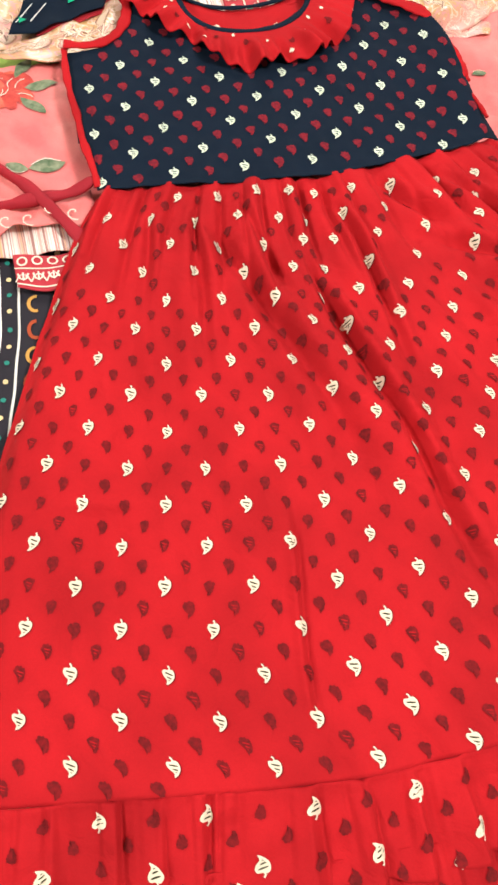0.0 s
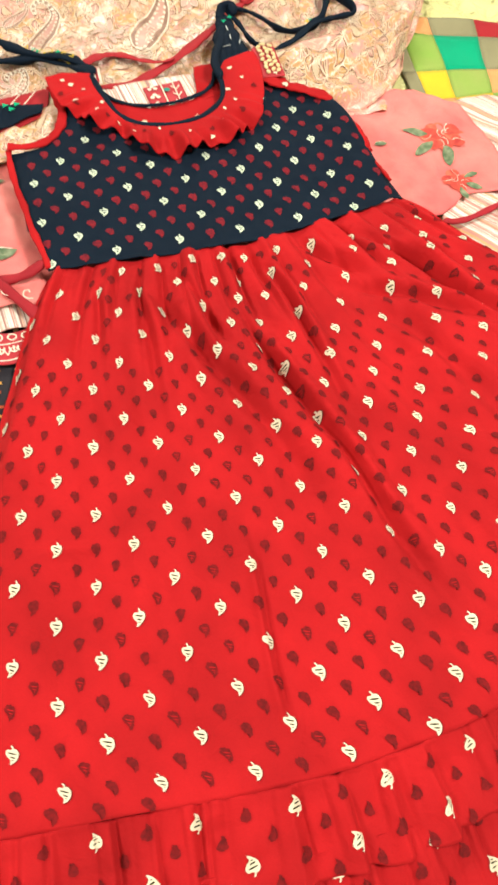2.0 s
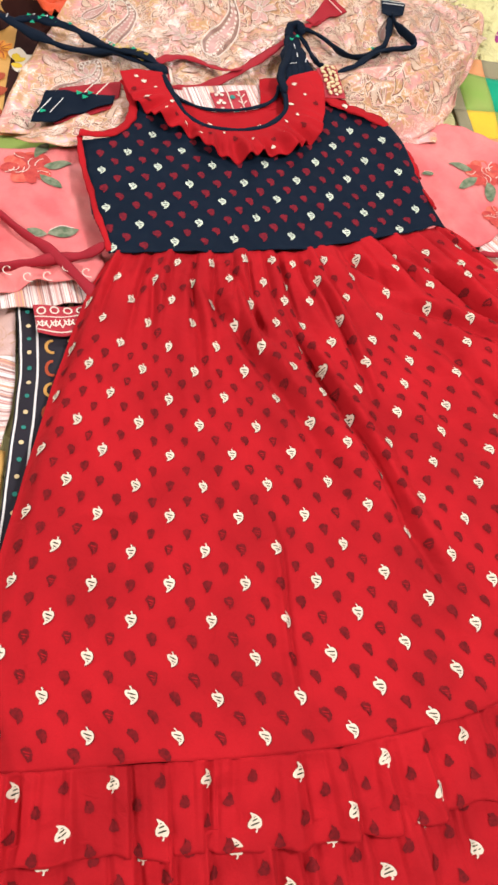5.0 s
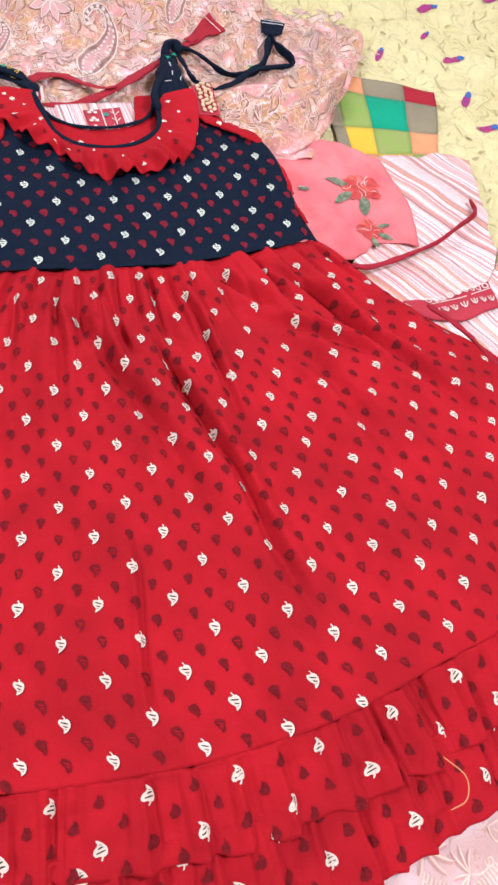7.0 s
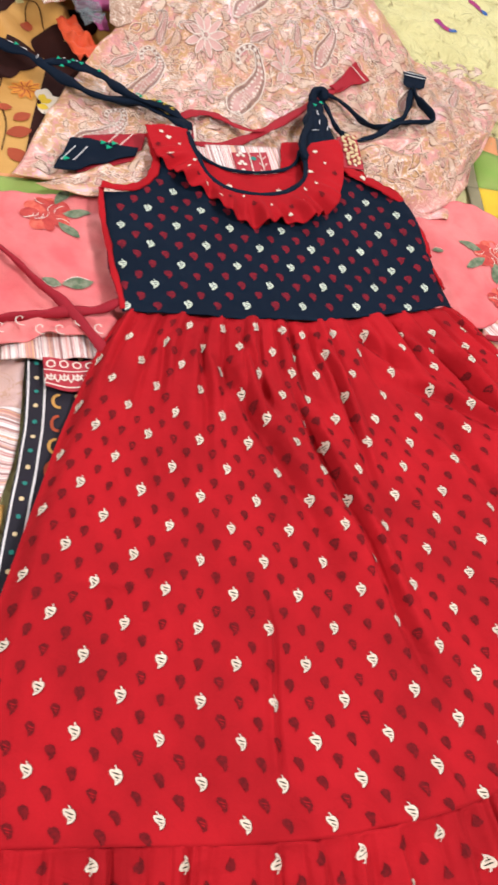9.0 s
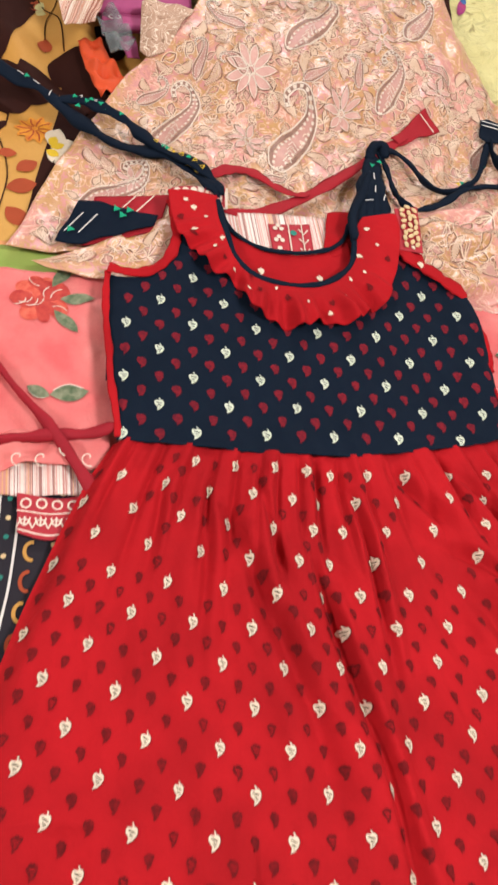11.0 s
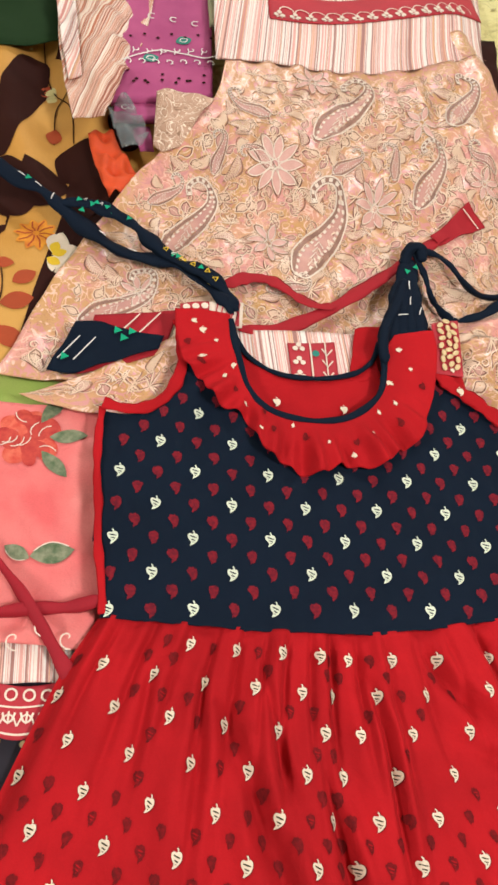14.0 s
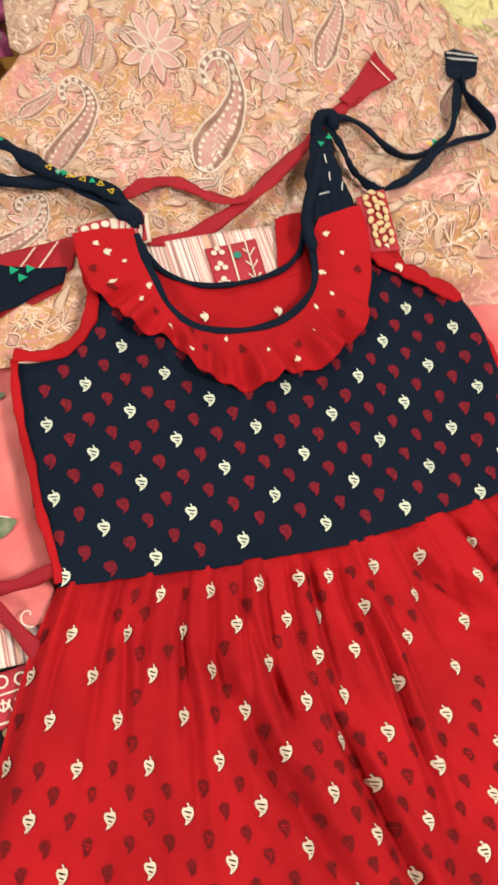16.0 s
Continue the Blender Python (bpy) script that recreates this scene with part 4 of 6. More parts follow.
printed("white_stitch", [placed(disc, -0.143 + 0.010 * k, 0.322 + 0.002 * k, 0, 1.6) for k in range(3)], OUTL, kurta, on_height(lambda x, y: 0.002 + 0 * x, 0.0016))
printed("lattice_stitch", [line([(-0.114 + 0.006 * k, 0.302), (-0.108 + 0.006 * k, 0.333)], 0.0014) for k in range(5)] + [line([(-0.087, 0.302), (-0.086, 0.336)], 0.003)],
        EMBRED, kurta, on_height(lambda x, y: 0.002 + 0 * x, 0.0016))

# ---------------------------------------------------------------- cloths behind the kurta
floral = thing("floral_dupatta", "mustard and brown cotton dupatta with large flowers", "dupatta", (-0.32, 0.5, -0.04))
h_dup = lambda x, y: -0.040 + 0.004 * wob(x, y, 71, 0.10) * smooth(0.30, 0.45, y) + 0.010 * np.sin((x * 1.0 + y * 0.45) * 62 + 1.2 * np.sin(y * 14)) * smooth(0.42, 0.55, y)
g = ruled([(-0.62, 0.20), (-0.62, 0.45), (-0.60, 0.75), (-0.55, 1.10)], [(-0.28, 0.20), (-0.215, 0.43), (-0.17, 0.60), (-0.17, 1.10)], 90, 60, h_dup)
cloth("dupatta_cloth", g, MUSTARD, floral)
dk, org, lite, rst = [], [], [], []


def patch(pts):
    c = spline(list(pts) + [pts[0]], 36)[:-1]
    return fan(c, 5)


for pts in (((-0.318, 0.30), (-0.255, 0.40), (-0.235, 0.52), (-0.20, 0.55), (-0.262, 0.60), (-0.285, 0.50), (-0.305, 0.40)),
            ((-0.37, 0.46), (-0.335, 0.475), (-0.315, 0.51), (-0.34, 0.54), (-0.375, 0.56), (-0.39, 0.50)),
            ((-0.36, 0.60), (-0.345, 0.66), (-0.335, 0.74), (-0.37, 0.76), (-0.39, 0.68)),
            ((-0.30, 0.53), (-0.26, 0.56), (-0.25, 0.60), (-0.285, 0.60), (-0.31, 0.57)),
            ((-0.24, 0.60), (-0.205, 0.62), (-0.21, 0.70), (-0.25, 0.66)),
            ((-0.33, 0.76), (-0.30, 0.74), (-0.295, 0.80), (-0.32, 0.82)),
            ((-0.378, 0.71), (-0.335, 0.70), (-0.350, 0.63), (-0.372, 0.56), (-0.41, 0.60)), ((-0.290, 0.57), (-0.21, 0.53), (-0.235, 0.46), (-0.285, 0.48)),
            ((-0.345, 0.56), (-0.29, 0.53), (-0.305, 0.485), (-0.35, 0.50)), ((-0.60, 0.30), (-0.37, 0.42), (-0.385, 0.50), (-0.60, 0.60))):
    dk.append(patch(pts))
for x, y, s in ((-0.318, 0.440, 1.0),):
    for a in range(10):
        org.append(placed(fan(leafy(0.026, 0.013)), x, y, a * 0.628, s))
        rst.append(placed(line([(0.004, 0), (0.012, 0.002), (0.022, 0)], 0.0018), x, y, a * 0.628, s))
for x, y, t, s in ((-0.345, 0.335, 0.3, 1.1), (-0.342, 0.305, -0.8, 1.1), (-0.335, 0.365, 0.7, 0.9), (-0.318, 0.60, 1.5, 0.9), (-0.36, 0.39, 0.1, 0.7), (-0.34, 0.69, 1.3, 0.7)):
    rst.append(placed(fan(leafy(0.034, 0.022)), x, y, t, s))
for x, y, t in ((-0.283, 0.405, 0.4), (-0.283, 0.408, 1.3), (-0.288, 0.40, -0.5)):
    lite.append(placed(fan(leafy(0.034, 0.026)), x - 0.014, y + 0.006, t, 1.0))
printed("brown_patch_print", dk, CHOC, floral, on_height(h_dup, 0.0012))
printed("rust_leaf_print", rst, RUST, floral, on_height(h_dup, 0.0018))
stems = [line(spline(p_, 20), 0.0016) for p_ in ([(-0.35, 0.80), (-0.335, 0.72), (-0.30, 0.66), (-0.29, 0.60)], [(-0.30, 0.72), (-0.318, 0.66), (-0.315, 0.60)], [(-0.36, 0.42), (-0.345, 0.36), (-0.35, 0.30)])]
printed("stem_print", stems, CHOC, floral, on_height(h_dup, 0.0016))
printed("orange_petal_print", org, AMBER, floral, on_height(h_dup, 0.0014))
printed("petal_base_print", [placed(fan(leafy(0.018, 0.012)), x - 0.014, y + 0.006, t, 1.0) for x, y, t in ((-0.283, 0.405, 0.4), (-0.283, 0.408, 1.3), (-0.288, 0.40, -0.5))], YELLOW, floral, on_height(h_dup, 0.0024))
printed("pale_petal_print", lite, CREAM, floral, on_height(h_dup, 0.0018))

green = thing("green_cloth", "dull green cotton cloth beside the floral dupatta", "cloth", (-0.40, 0.85, -0.03))
g = ruled([(-0.62, 0.72), (-0.45, 0.745), (-0.385, 0.752), (-0.315, 0.775)], [(-0.62, 1.1), (-0.45, 1.1), (-0.38, 1.1), (-0.30, 1.1)], 30, 20, h_flat(-0.024, 73))
cloth("cloth_panel", g, GREENC, green)

purple = thing("folded_dupatta", "folded magenta cotton dupatta with white vine embroidery", "dupatta", (-0.17, 0.75, -0.02))
h_pur = lambda x, y: 0.009 + 0.002 * wob(x, y, 75, 0.10)
g = ruled([(-0.232, 0.643), (-0.18, 0.652), (-0.105, 0.670)], [(-0.24, 0.99), (-0.18, 1.0), (-0.11, 1.01)], 30, 40, h_pur)
cloth("folded_layer", g, PURPLE, purple, thick=0.012)
g2 = ruled([(-0.228, 0.619), (-0.18, 0.626), (-0.108, 0.648)], [(-0.230, 0.668), (-0.18, 0.676), (-0.106, 0.696)], 30, 10, lambda x, y: 0.001 + 0.001 * wob(x, y, 76, 0.1))
cloth("folded_layer", g2, PURPLE, purple, thick=0.010)
vine, dotsd, drop = [], [], []
vine.append(line(spline([(-0.232, 0.728), (-0.20, 0.752), (-0.175, 0.768), (-0.15, 0.765), (-0.12, 0.762), (-0.10, 0.772)], 40), 0.0022))
cur_q = np.linspace(0, 4.4, 14)
curl = np.stack([0.0062 * np.cos(cur_q) * (1 - 0.08 * cur_q), 0.0062 * np.sin(cur_q) * (1 - 0.08 * cur_q)], 1)
for k in range(7):
    x, y = -0.225 + 0.018 * k, 0.747 + 0.0035 * k
    vine += [placed(line(curl, 0.0022), x, y + 0.010, 2.2 + 0.3 * (k % 3), 0.72), placed(line(curl, 0.0022), x + 0.008, y - 0.013, 5.4 - 0.3 * (k % 2), 0.78), placed(line([(0, 0), (0.003, 0.006)], 0.0016), x - 0.004, y, 0.3, 1.0)]
    dotsd += [placed(disc, x + 0.004 * math.sin(k * 2.1), y - 0.040 - 0.006 * (k % 3), 0, 0.9), placed(disc, x + 0.009, y + 0.040 + 0.007 * (k % 2), 0, 0.9), placed(disc, x, y - 0.055 + 0.004 * (k % 2), 0, 0.9)]
for x, y in ((-0.19, 0.742), (-0.148, 0.788)):
    drop += [placed(fan(leafy(0.024, 0.017)), x - 0.008, y, 0.5, 1.0)]
    vine += [placed(line(np.vstack([leafy(0.012, 0.008), leafy(0.012, 0.008)[:1]]), 0.0013), x - 0.003, y + 0.002, 0.5, 1.0)]
for k in range(3):
    vine += [placed(line(curl, 0.0018), -0.19 + 0.03 * k, 0.835, 1.0, 1.0)]
vine, dotsd, drop = ([(p_ + (0.0, -0.020), f_) for p_, f_ in sh_] for sh_ in (vine, dotsd, drop))
printed("vine_print", vine, WHITE, purple, on_height(h_pur, 0.0022))
printed("dot_print", dotsd, CHOC, purple, on_height(h_pur, 0.0014))
printed("drop_print", drop, TEAL, purple, on_height(h_pur, 0.0014))
printed("vine_print", [placed(line(curl, 0.0018), -0.215 + 0.05 * k, 0.634 + 0.008 * k, 1.0, 0.75) for k in range(2)] +
        [placed(line(curl, 0.0018), -0.207 + 0.05 * k, 0.636 + 0.008 * k, 3.4, 0.75) for k in range(2)], WHITE, purple, on_height(lambda x, y: 0.001 + 0 * x, 0.003))

purple.location += Vector((-0.013, -0.010, 0.0))

sleeve = thing("striped_sleeve", "rust and cream striped satin sleeve lying folded", "sleeve", (-0.26, 0.72, 0.0))
h_sl = lambda x, y: 0.015 + 0.009 * np.cos((x + 0.26 + 0.12 * (y - 0.7)) * 62) + 0.004 * wob(x, y, 77, 0.05)
g = ruled([(-0.288, 0.588), (-0.306, 0.66), (-0.328, 0.80), (-0.340, 1.05)], [(-0.250, 0.576), (-0.234, 0.66), (-0.208, 0.78), (-0.190, 1.05)], 60, 30, h_sl)
cloth("sleeve_cloth", g, STRIPE2, sleeve, uv=plan_uv(g, -0.28))

g = ruled([(-0.300, 0.655), (-0.318, 0.74), (-0.335, 0.85), (-0.348, 1.05)], [(-0.284, 0.655), (-0.296, 0.74), (-0.310, 0.85), (-0.322, 1.05)], 40, 12, lambda x, y: h_sl(x, y) + 0.006)
cloth("sleeve_edge", g, STRIPE, sleeve, "pale folded edge of the sleeve", uv=plan_uv(g, -0.2))

pouch = thing("orange_cloth", "crumpled orange-red cloth peeking beside the kurta", "cloth", (-0.23, 0.55, -0.02))
g = ruled([(-0.272, 0.598), (-0.262, 0.555), (-0.238, 0.492)], [(-0.240, 0.600), (-0.222, 0.56), (-0.192, 0.525)], 24, 16, lambda x, y: -0.018 + 0.007 * wob(x, y, 78, 0.03))
cloth("cloth_fold", g, VERM, pouch)

lace = thing("lace_cloth", "cream net cloth with paisley stitching beside the kurta", "cloth", (-0.17, 0.6, -0.01))
g = ruled([(-0.190, 0.562), (-0.176, 0.552), (-0.158, 0.560)], [(-0.190, 0.628), (-0.155, 0.634), (-0.118, 0.630)], 30, 20, lambda x, y: np.maximum(-0.004, h_kur(x, y) + 0.003) + 0.003 * wob(x, y, 79, 0.05))
cloth("net_panel", g, LACE, lace)

plast = bpy.data.materials.new("clear_plastic")
plast.use_nodes = True
pb = plast.node_tree.nodes["Principled BSDF"]
pb.inputs["Base Color"].default_value = (0.30, 0.34, 0.34, 1)
pb.inputs["Roughness"].default_value = 0.12
pb.inputs["Alpha"].default_value = 0.28
pb.inputs["IOR"].default_value = 1.12
bag = thing("plastic_bag", "crumpled clear plastic bag between the cloths", "bag", (-0.22, 0.6, 0.0))
g = ruled([(-0.250, 0.625), (-0.240, 0.59), (-0.222, 0.55)], [(-0.222, 0.637), (-0.205, 0.60), (-0.195, 0.575)], 22, 18, lambda x, y: 0.004 + 0.009 * wob(x, y, 80, 0.022))
cloth("bag_film", g, plast, bag, thick=0.0004)
pinkc = thing("pink_cloth", "bright pink cloth scrap under the plastic bag", "cloth", (-0.2, 0.6, -0.02))
g = ruled([(-0.222, 0.61), (-0.205, 0.57)], [(-0.196, 0.615), (-0.188, 0.575)], 10, 10, lambda x, y: -0.012 + 0.004 * wob(x, y, 81, 0.03))
cloth("cloth_fold", g, PURPLE, pinkc)
pale = thing("pale_cloth", "folded pale olive cloth above the magenta dupatta", "cloth", (-0.1, 0.86, 0.02))
g = ruled([(-0.125, 0.792), (-0.105, 0.797), (-0.08, 0.80)], [(-0.135, 1.02), (-0.1, 1.03), (-0.07, 1.03)], 12, 24, lambda x, y: 0.022 + 0.002 * wob(x, y, 82, 0.06))
cloth("cloth_fold", g, PALE, pale, thick=0.006)
edge = thing("maroon_cloth", "dark maroon cloth edge beside the kurta", "cloth", (0.29, 0.7, -0.03))
g = ruled([(0.255, 0.60), (0.262, 0.70), (0.275, 0.90)], [(0.275, 0.60), (0.300, 0.70), (0.325, 0.90)], 24, 8, lambda x, y: 0.0 + 0.003 * wob(x, y, 83, 0.05))
cloth("cloth_fold", g, CHOC, edge)


# ---------------------------------------------------------------- the dress
dress = thing("printed_dress", "red and navy cotton dress printed with small leaves", "dress", (0.0, -0.2, -0.01))

# skirt: gathered at the waist into pleats that open towards the hem
SK_L = 0.561
LEFT = [(-0.211, -0.014), (-0.241, -0.069), (-0.280, -0.161), (-0.313, -0.262), (-0.338, -0.339), (-0.358, -0.395), (-0.376, -0.452), (-0.378, -0.500), (-0.371, -0.551)]
RIGHT = [(0.239, 0.012), (0.303, -0.082), (0.363, -0.149), (0.408, -0.205), (0.455, -0.275), (0.500, -0.360)]
WAIST = [(-0.211, -0.018), (-0.133, -0.024), (-0.049, -0.028), (0.033, -0.028), (0.105, -0.020), (0.191, -0.006), (0.239, 0.008)]
WAIST = [(x, y + 0.004) for x, y in WAIST]
HEM = [(-0.371, -0.551), (-0.326, -0.559), (-0.237, -0.570), (-0.141, -0.583), (-0.052, -0.588), (0.058, -0.582), (0.162, -0.560), (0.260, -0.538), (0.40, -0.465), (0.500, -0.360)]
# centre of each pleat across the cloth, its width, how far down it reaches, and its depth
PLEATS = [(0.05, 0.030, 0.35, 0.5), (0.115, 0.036, 0.40, 0.7), (0.180, 0.030, 0.32, 0.5), (0.235, 0.030, 0.50, 0.8), (0.285, 0.036, 0.45, 0.7), (0.330, 0.026, 0.38, 0.6), (0.370, 0.036, 0.72, 1.0),
          (0.415, 0.030, 0.45, 0.7), (0.455, 0.044, 1.05, 1.5), (0.508, 0.036, 0.62, 1.1), (0.560, 0.034, 0.45, 0.6), (0.620, 0.040, 0.50, 0.6), (0.690, 0.040, 0.60, 0.6), (0.760, 0.044, 0.95, 1.3),
          (0.830, 0.034, 0.55, 0.6), (0.895, 0.040, 0.80, 1.0), (0.955, 0.030, 0.5, 0.6)]
NU, NV = 560, 160
s = np.linspace(0, 1, NU)
lf, rg, wa, he = spline(LEFT, NV), spline(RIGHT, NV), spline(WAIST, NU), spline(HEM, NU)
SK_W = float(np.linalg.norm(np.diff(he, axis=0), axis=1).sum())
skirt = np.zeros((NV, NU, 3))
for j in range(NV):
    v = j / (NV - 1)
    dip = np.zeros(NU)
    for c, w, reach, strong in PLEATS:
        reach = min(reach, 0.42)
        fade = (1 - smooth(0.0, reach, np.array(v))) ** 1.15
        deep = min(1.0, fade * 1.25) * 0.0072 * strong
        dip += deep * (-np.exp(-((s - c) / (w * 0.20)) ** 2) + 0.55 * np.exp(-((s - c + w * 0.55) / (w * 0.38)) ** 2))
    k = v ** 1.1

    def course(f):
        def along(curve):
            return np.stack([np.interp(f, s, curve[:, 0]), np.interp(f, s, curve[:, 1])], 1) - (curve[0] * (1 - f[:, None]) + curve[-1] * f[:, None])
        return lf[j] * (1 - f[:, None]) + rg[j] * f[:, None] + along(wa) * (1 - k) + along(he) * k

    p = course(s)
    z = 0.004 - 0.0015 * (1 - smooth(0.0, 0.03, np.array(v))) + dip * (0.25 + 0.75 * smooth(0.0, 0.05, np.array(v))) + 0.0048 * wob(s * 1.1, v * 0.20 + 0 * s, 91, 0.11) + 0.0016 * wob(s, v * 0.35 + 0 * s, 92, 0.05)
    z += -0.020 * smooth(0.035, 0.0, s) - 0.012 * smooth(0.96, 1.0, s)
    skirt[j] = np.concatenate([p, z[:, None]], 1)
X, Y = skirt[..., 0], skirt[..., 1]


def lay_fold(pts, wide, deep, fade=0.55):
    """A soft fold along a line on the plan: a valley with a rounded lip at its right-hand side."""
    c = spline(pts, 48)
    t = np.gradient(c, axis=0)
    t /= np.linalg.norm(t, axis=1)[:, None]
    near, best = np.zeros(X.shape, int), np.full(X.shape, 9.0)
    for k in range(48):
        d = (X - c[k, 0]) ** 2 + (Y - c[k, 1]) ** 2
        near, best = np.where(d < best, k, near), np.minimum(d, best)
    dx, dy = X - c[near, 0], Y - c[near, 1]
    d = t[near, 0] * dy - t[near, 1] * dx
    q = near / 47.0
    beyond = np.abs(t[near, 0] * dx + t[near, 1] * dy)
    end = smooth(0.02, 0.30, q) * smooth(1.0, fade, q) * np.exp(-(beyond / 0.012) ** 2)
    w = wide * (0.75 + 0.5 * q)
    skirt[..., 2] += deep * end * (0.75 * np.exp(-((d - 1.3 * w) / (1.1 * w)) ** 2) - 0.85 * np.exp(-(d / (0.75 * w)) ** 2) + 0.45 * np.exp(-((d + 1.7 * w) / (1.3 * w)) ** 2))


lay_fold([(-0.031, -0.060), (-0.015, -0.151), (0.0, -0.212), (0.014, -0.269), (0.032, -0.330), (0.046, -0.410), (0.063, -0.485), (0.079, -0.548)], 0.0088, 0.0165)
lay_fold([(-0.118, -0.040), (-0.097, -0.103), (-0.073, -0.166), (-0.050, -0.225), (-0.032, -0.281), (-0.021, -0.340), (-0.010, -0.440)], 0.012, 0.0130)
lay_fold([(0.020, -0.040), (0.037, -0.110), (0.043, -0.175), (0.050, -0.235), (0.052, -0.290)], 0.0065, 0.0118)
lay_fold([(0.120, -0.012), (0.199, -0.091), (0.237, -0.160), (0.279, -0.210), (0.313, -0.257), (0.370, -0.340)], 0.011, 0.0181)
lay_fold([(0.085, -0.110), (0.154, -0.137), (0.202, -0.170), (0.261, -0.216), (0.310, -0.290)], 0.010, 0.0104)
lay_fold([(0.140, -0.150), (0.164, -0.195), (0.194, -0.273), (0.222, -0.345)], 0.014, 0.0095)
lay_fold([(-0.119, -0.035), (-0.122, -0.127), (-0.129, -0.195), (-0.136, -0.265)], 0.007, 0.0085)
lay_fold([(-0.160, -0.040), (-0.170, -0.110), (-0.184, -0.170)], 0.007, 0.0076)
lay_fold([(0.075, -0.030), (0.112, -0.080), (0.160, -0.112)], 0.009, 0.0104)
lay_fold([(-0.070, -0.040), (-0.056, -0.120), (-0.035, -0.190)], 0.006, 0.0076)
# a long pressed crease and a crosswise one
cx = -0.087 - 0.016 * smooth(-0.36, -0.54, Y)
skirt[..., 2] += 0.0052 * (np.exp(-((X - cx + 0.005) / 0.006) ** 2) - np.exp(-((X - cx) / 0.0035) ** 2)) * smooth(-0.36, -0.43, Y) * smooth(-0.55, -0.52, Y)
skirt[..., 2] += 0.0022 * np.exp(-((Y + 0.352 + 0.05 * (X + 0.2)) / 0.005) ** 2) * smooth(-0.33, -0.29, X) * smooth(-0.14, -0.19, X)
skirt_ob = cloth("skirt", skirt, RED, dress, "red cotton skirt with cream and maroon leaf print")
A, B = 0.0745, 0.0682
wl, dl, sl, rl = [], [], [], []
# how the printed rows lie on the gathered cloth: a soft bend of the weave, and two steps where a pleat swallows cloth
ACROSS = (0.3326, 0.0137, -0.0076, 0.0, 0.3089, 0.0167, -0.0097, 0.0011, -0.0048, 0.0063)
DOWN = (0.3589, -0.2022, -0.0064, 0.0042, 0.0148, -0.0011, -0.0025, -0.0018, -0.0001, 0.0050)


def weave(c, r):
    """Column and row of the print to metres across and down the skirt."""
    u, v = (c - 4) / 4, (r - 6) / 6
    t = [u ** i * v ** j for i in range(4) for j in range(4 - i)]
    q = float(smooth(4.0, 11.0, r))
    a = sum(x * y for x, y in zip(ACROSS, t)) + q * (-0.0169 * math.tanh((c - 5.2) / 0.4) + 0.0146 * math.tanh((c - 8.2) / 0.4))
    left = float(smooth(5.0, 2.5, c))
    a += left * (0.006 * math.exp(-((r - 2.8) / 1.3) ** 2) - 0.008 * math.exp(-(r / 0.8) ** 2)) - 0.006 * math.exp(-((r - 8.5) / 2.5) ** 2 - ((c - 0.9) / 0.7) ** 2)
    return a, sum(x * y for x, y in zip(DOWN, t))


def upside(shape, c):
    """Turns a shape over about the line y = c."""
    return np.stack([shape[0][:, 0], 2 * c - shape[0][:, 1]], 1), [q[::-1] for q in shape[1]]


rs = np.random.RandomState(5)
for i in range(-8, 52):
    for j in range(-4, 38):
        if (i + j) % 2:
            continue
        a, b = weave(i / 4, j / 2)
        if not (0.004 < a < SK_W - 0.004 and 0.016 < b < SK_L - 0.003):
            continue
        row = skirt[int(b / SK_L * (NV - 1))]
        full = (SK_W / float(np.linalg.norm(np.diff(row[:, :2], axis=0), axis=1).sum())) ** 0.6
        tilt, sz = 0.12 * rs.uniform(-1, 1), rs.uniform(0.92, 1.05)
        white = i % 2 == 0 and (i // 2 + j // 2) % 2 == 0

        def laid(shape, size, da=0.0, db=0.0):
            p, f = upside(placed(shape, 0.0, 0.0, tilt, size), 0.0)
            return p * (full, 1.0) + (a + da, b + db), f

        if white:
            wl.append(laid(LEAF, sz))
            sl.append(laid(SLIT, sz))
            dl.append(laid(LEAF, sz * 1.07, 0.0005, 0.0003))
        else:
            if b > 0.15 or rs.uniform() < 0.5:
                dl.append(laid(BLOBS[rs.randint(4)], sz * 0.93))
            if rs.uniform() < 0.25:
                rl.append(laid(SLIT, sz * 0.8))
printed("cream_leaf_print", wl, CREAM, skirt_ob, on_grid(skirt, SK_W, SK_L, 0.0010))
printed("leaf_stroke_print", sl, SLITC, skirt_ob, on_grid(skirt, SK_W, SK_L, 0.0013))
printed("maroon_leaf_print", dl, MAROON, skirt_ob, on_grid(skirt, SK_W, SK_L, 0.0007))
printed("red_stroke_print", rl, RED, skirt_ob, on_grid(skirt, SK_W, SK_L, 0.0009))


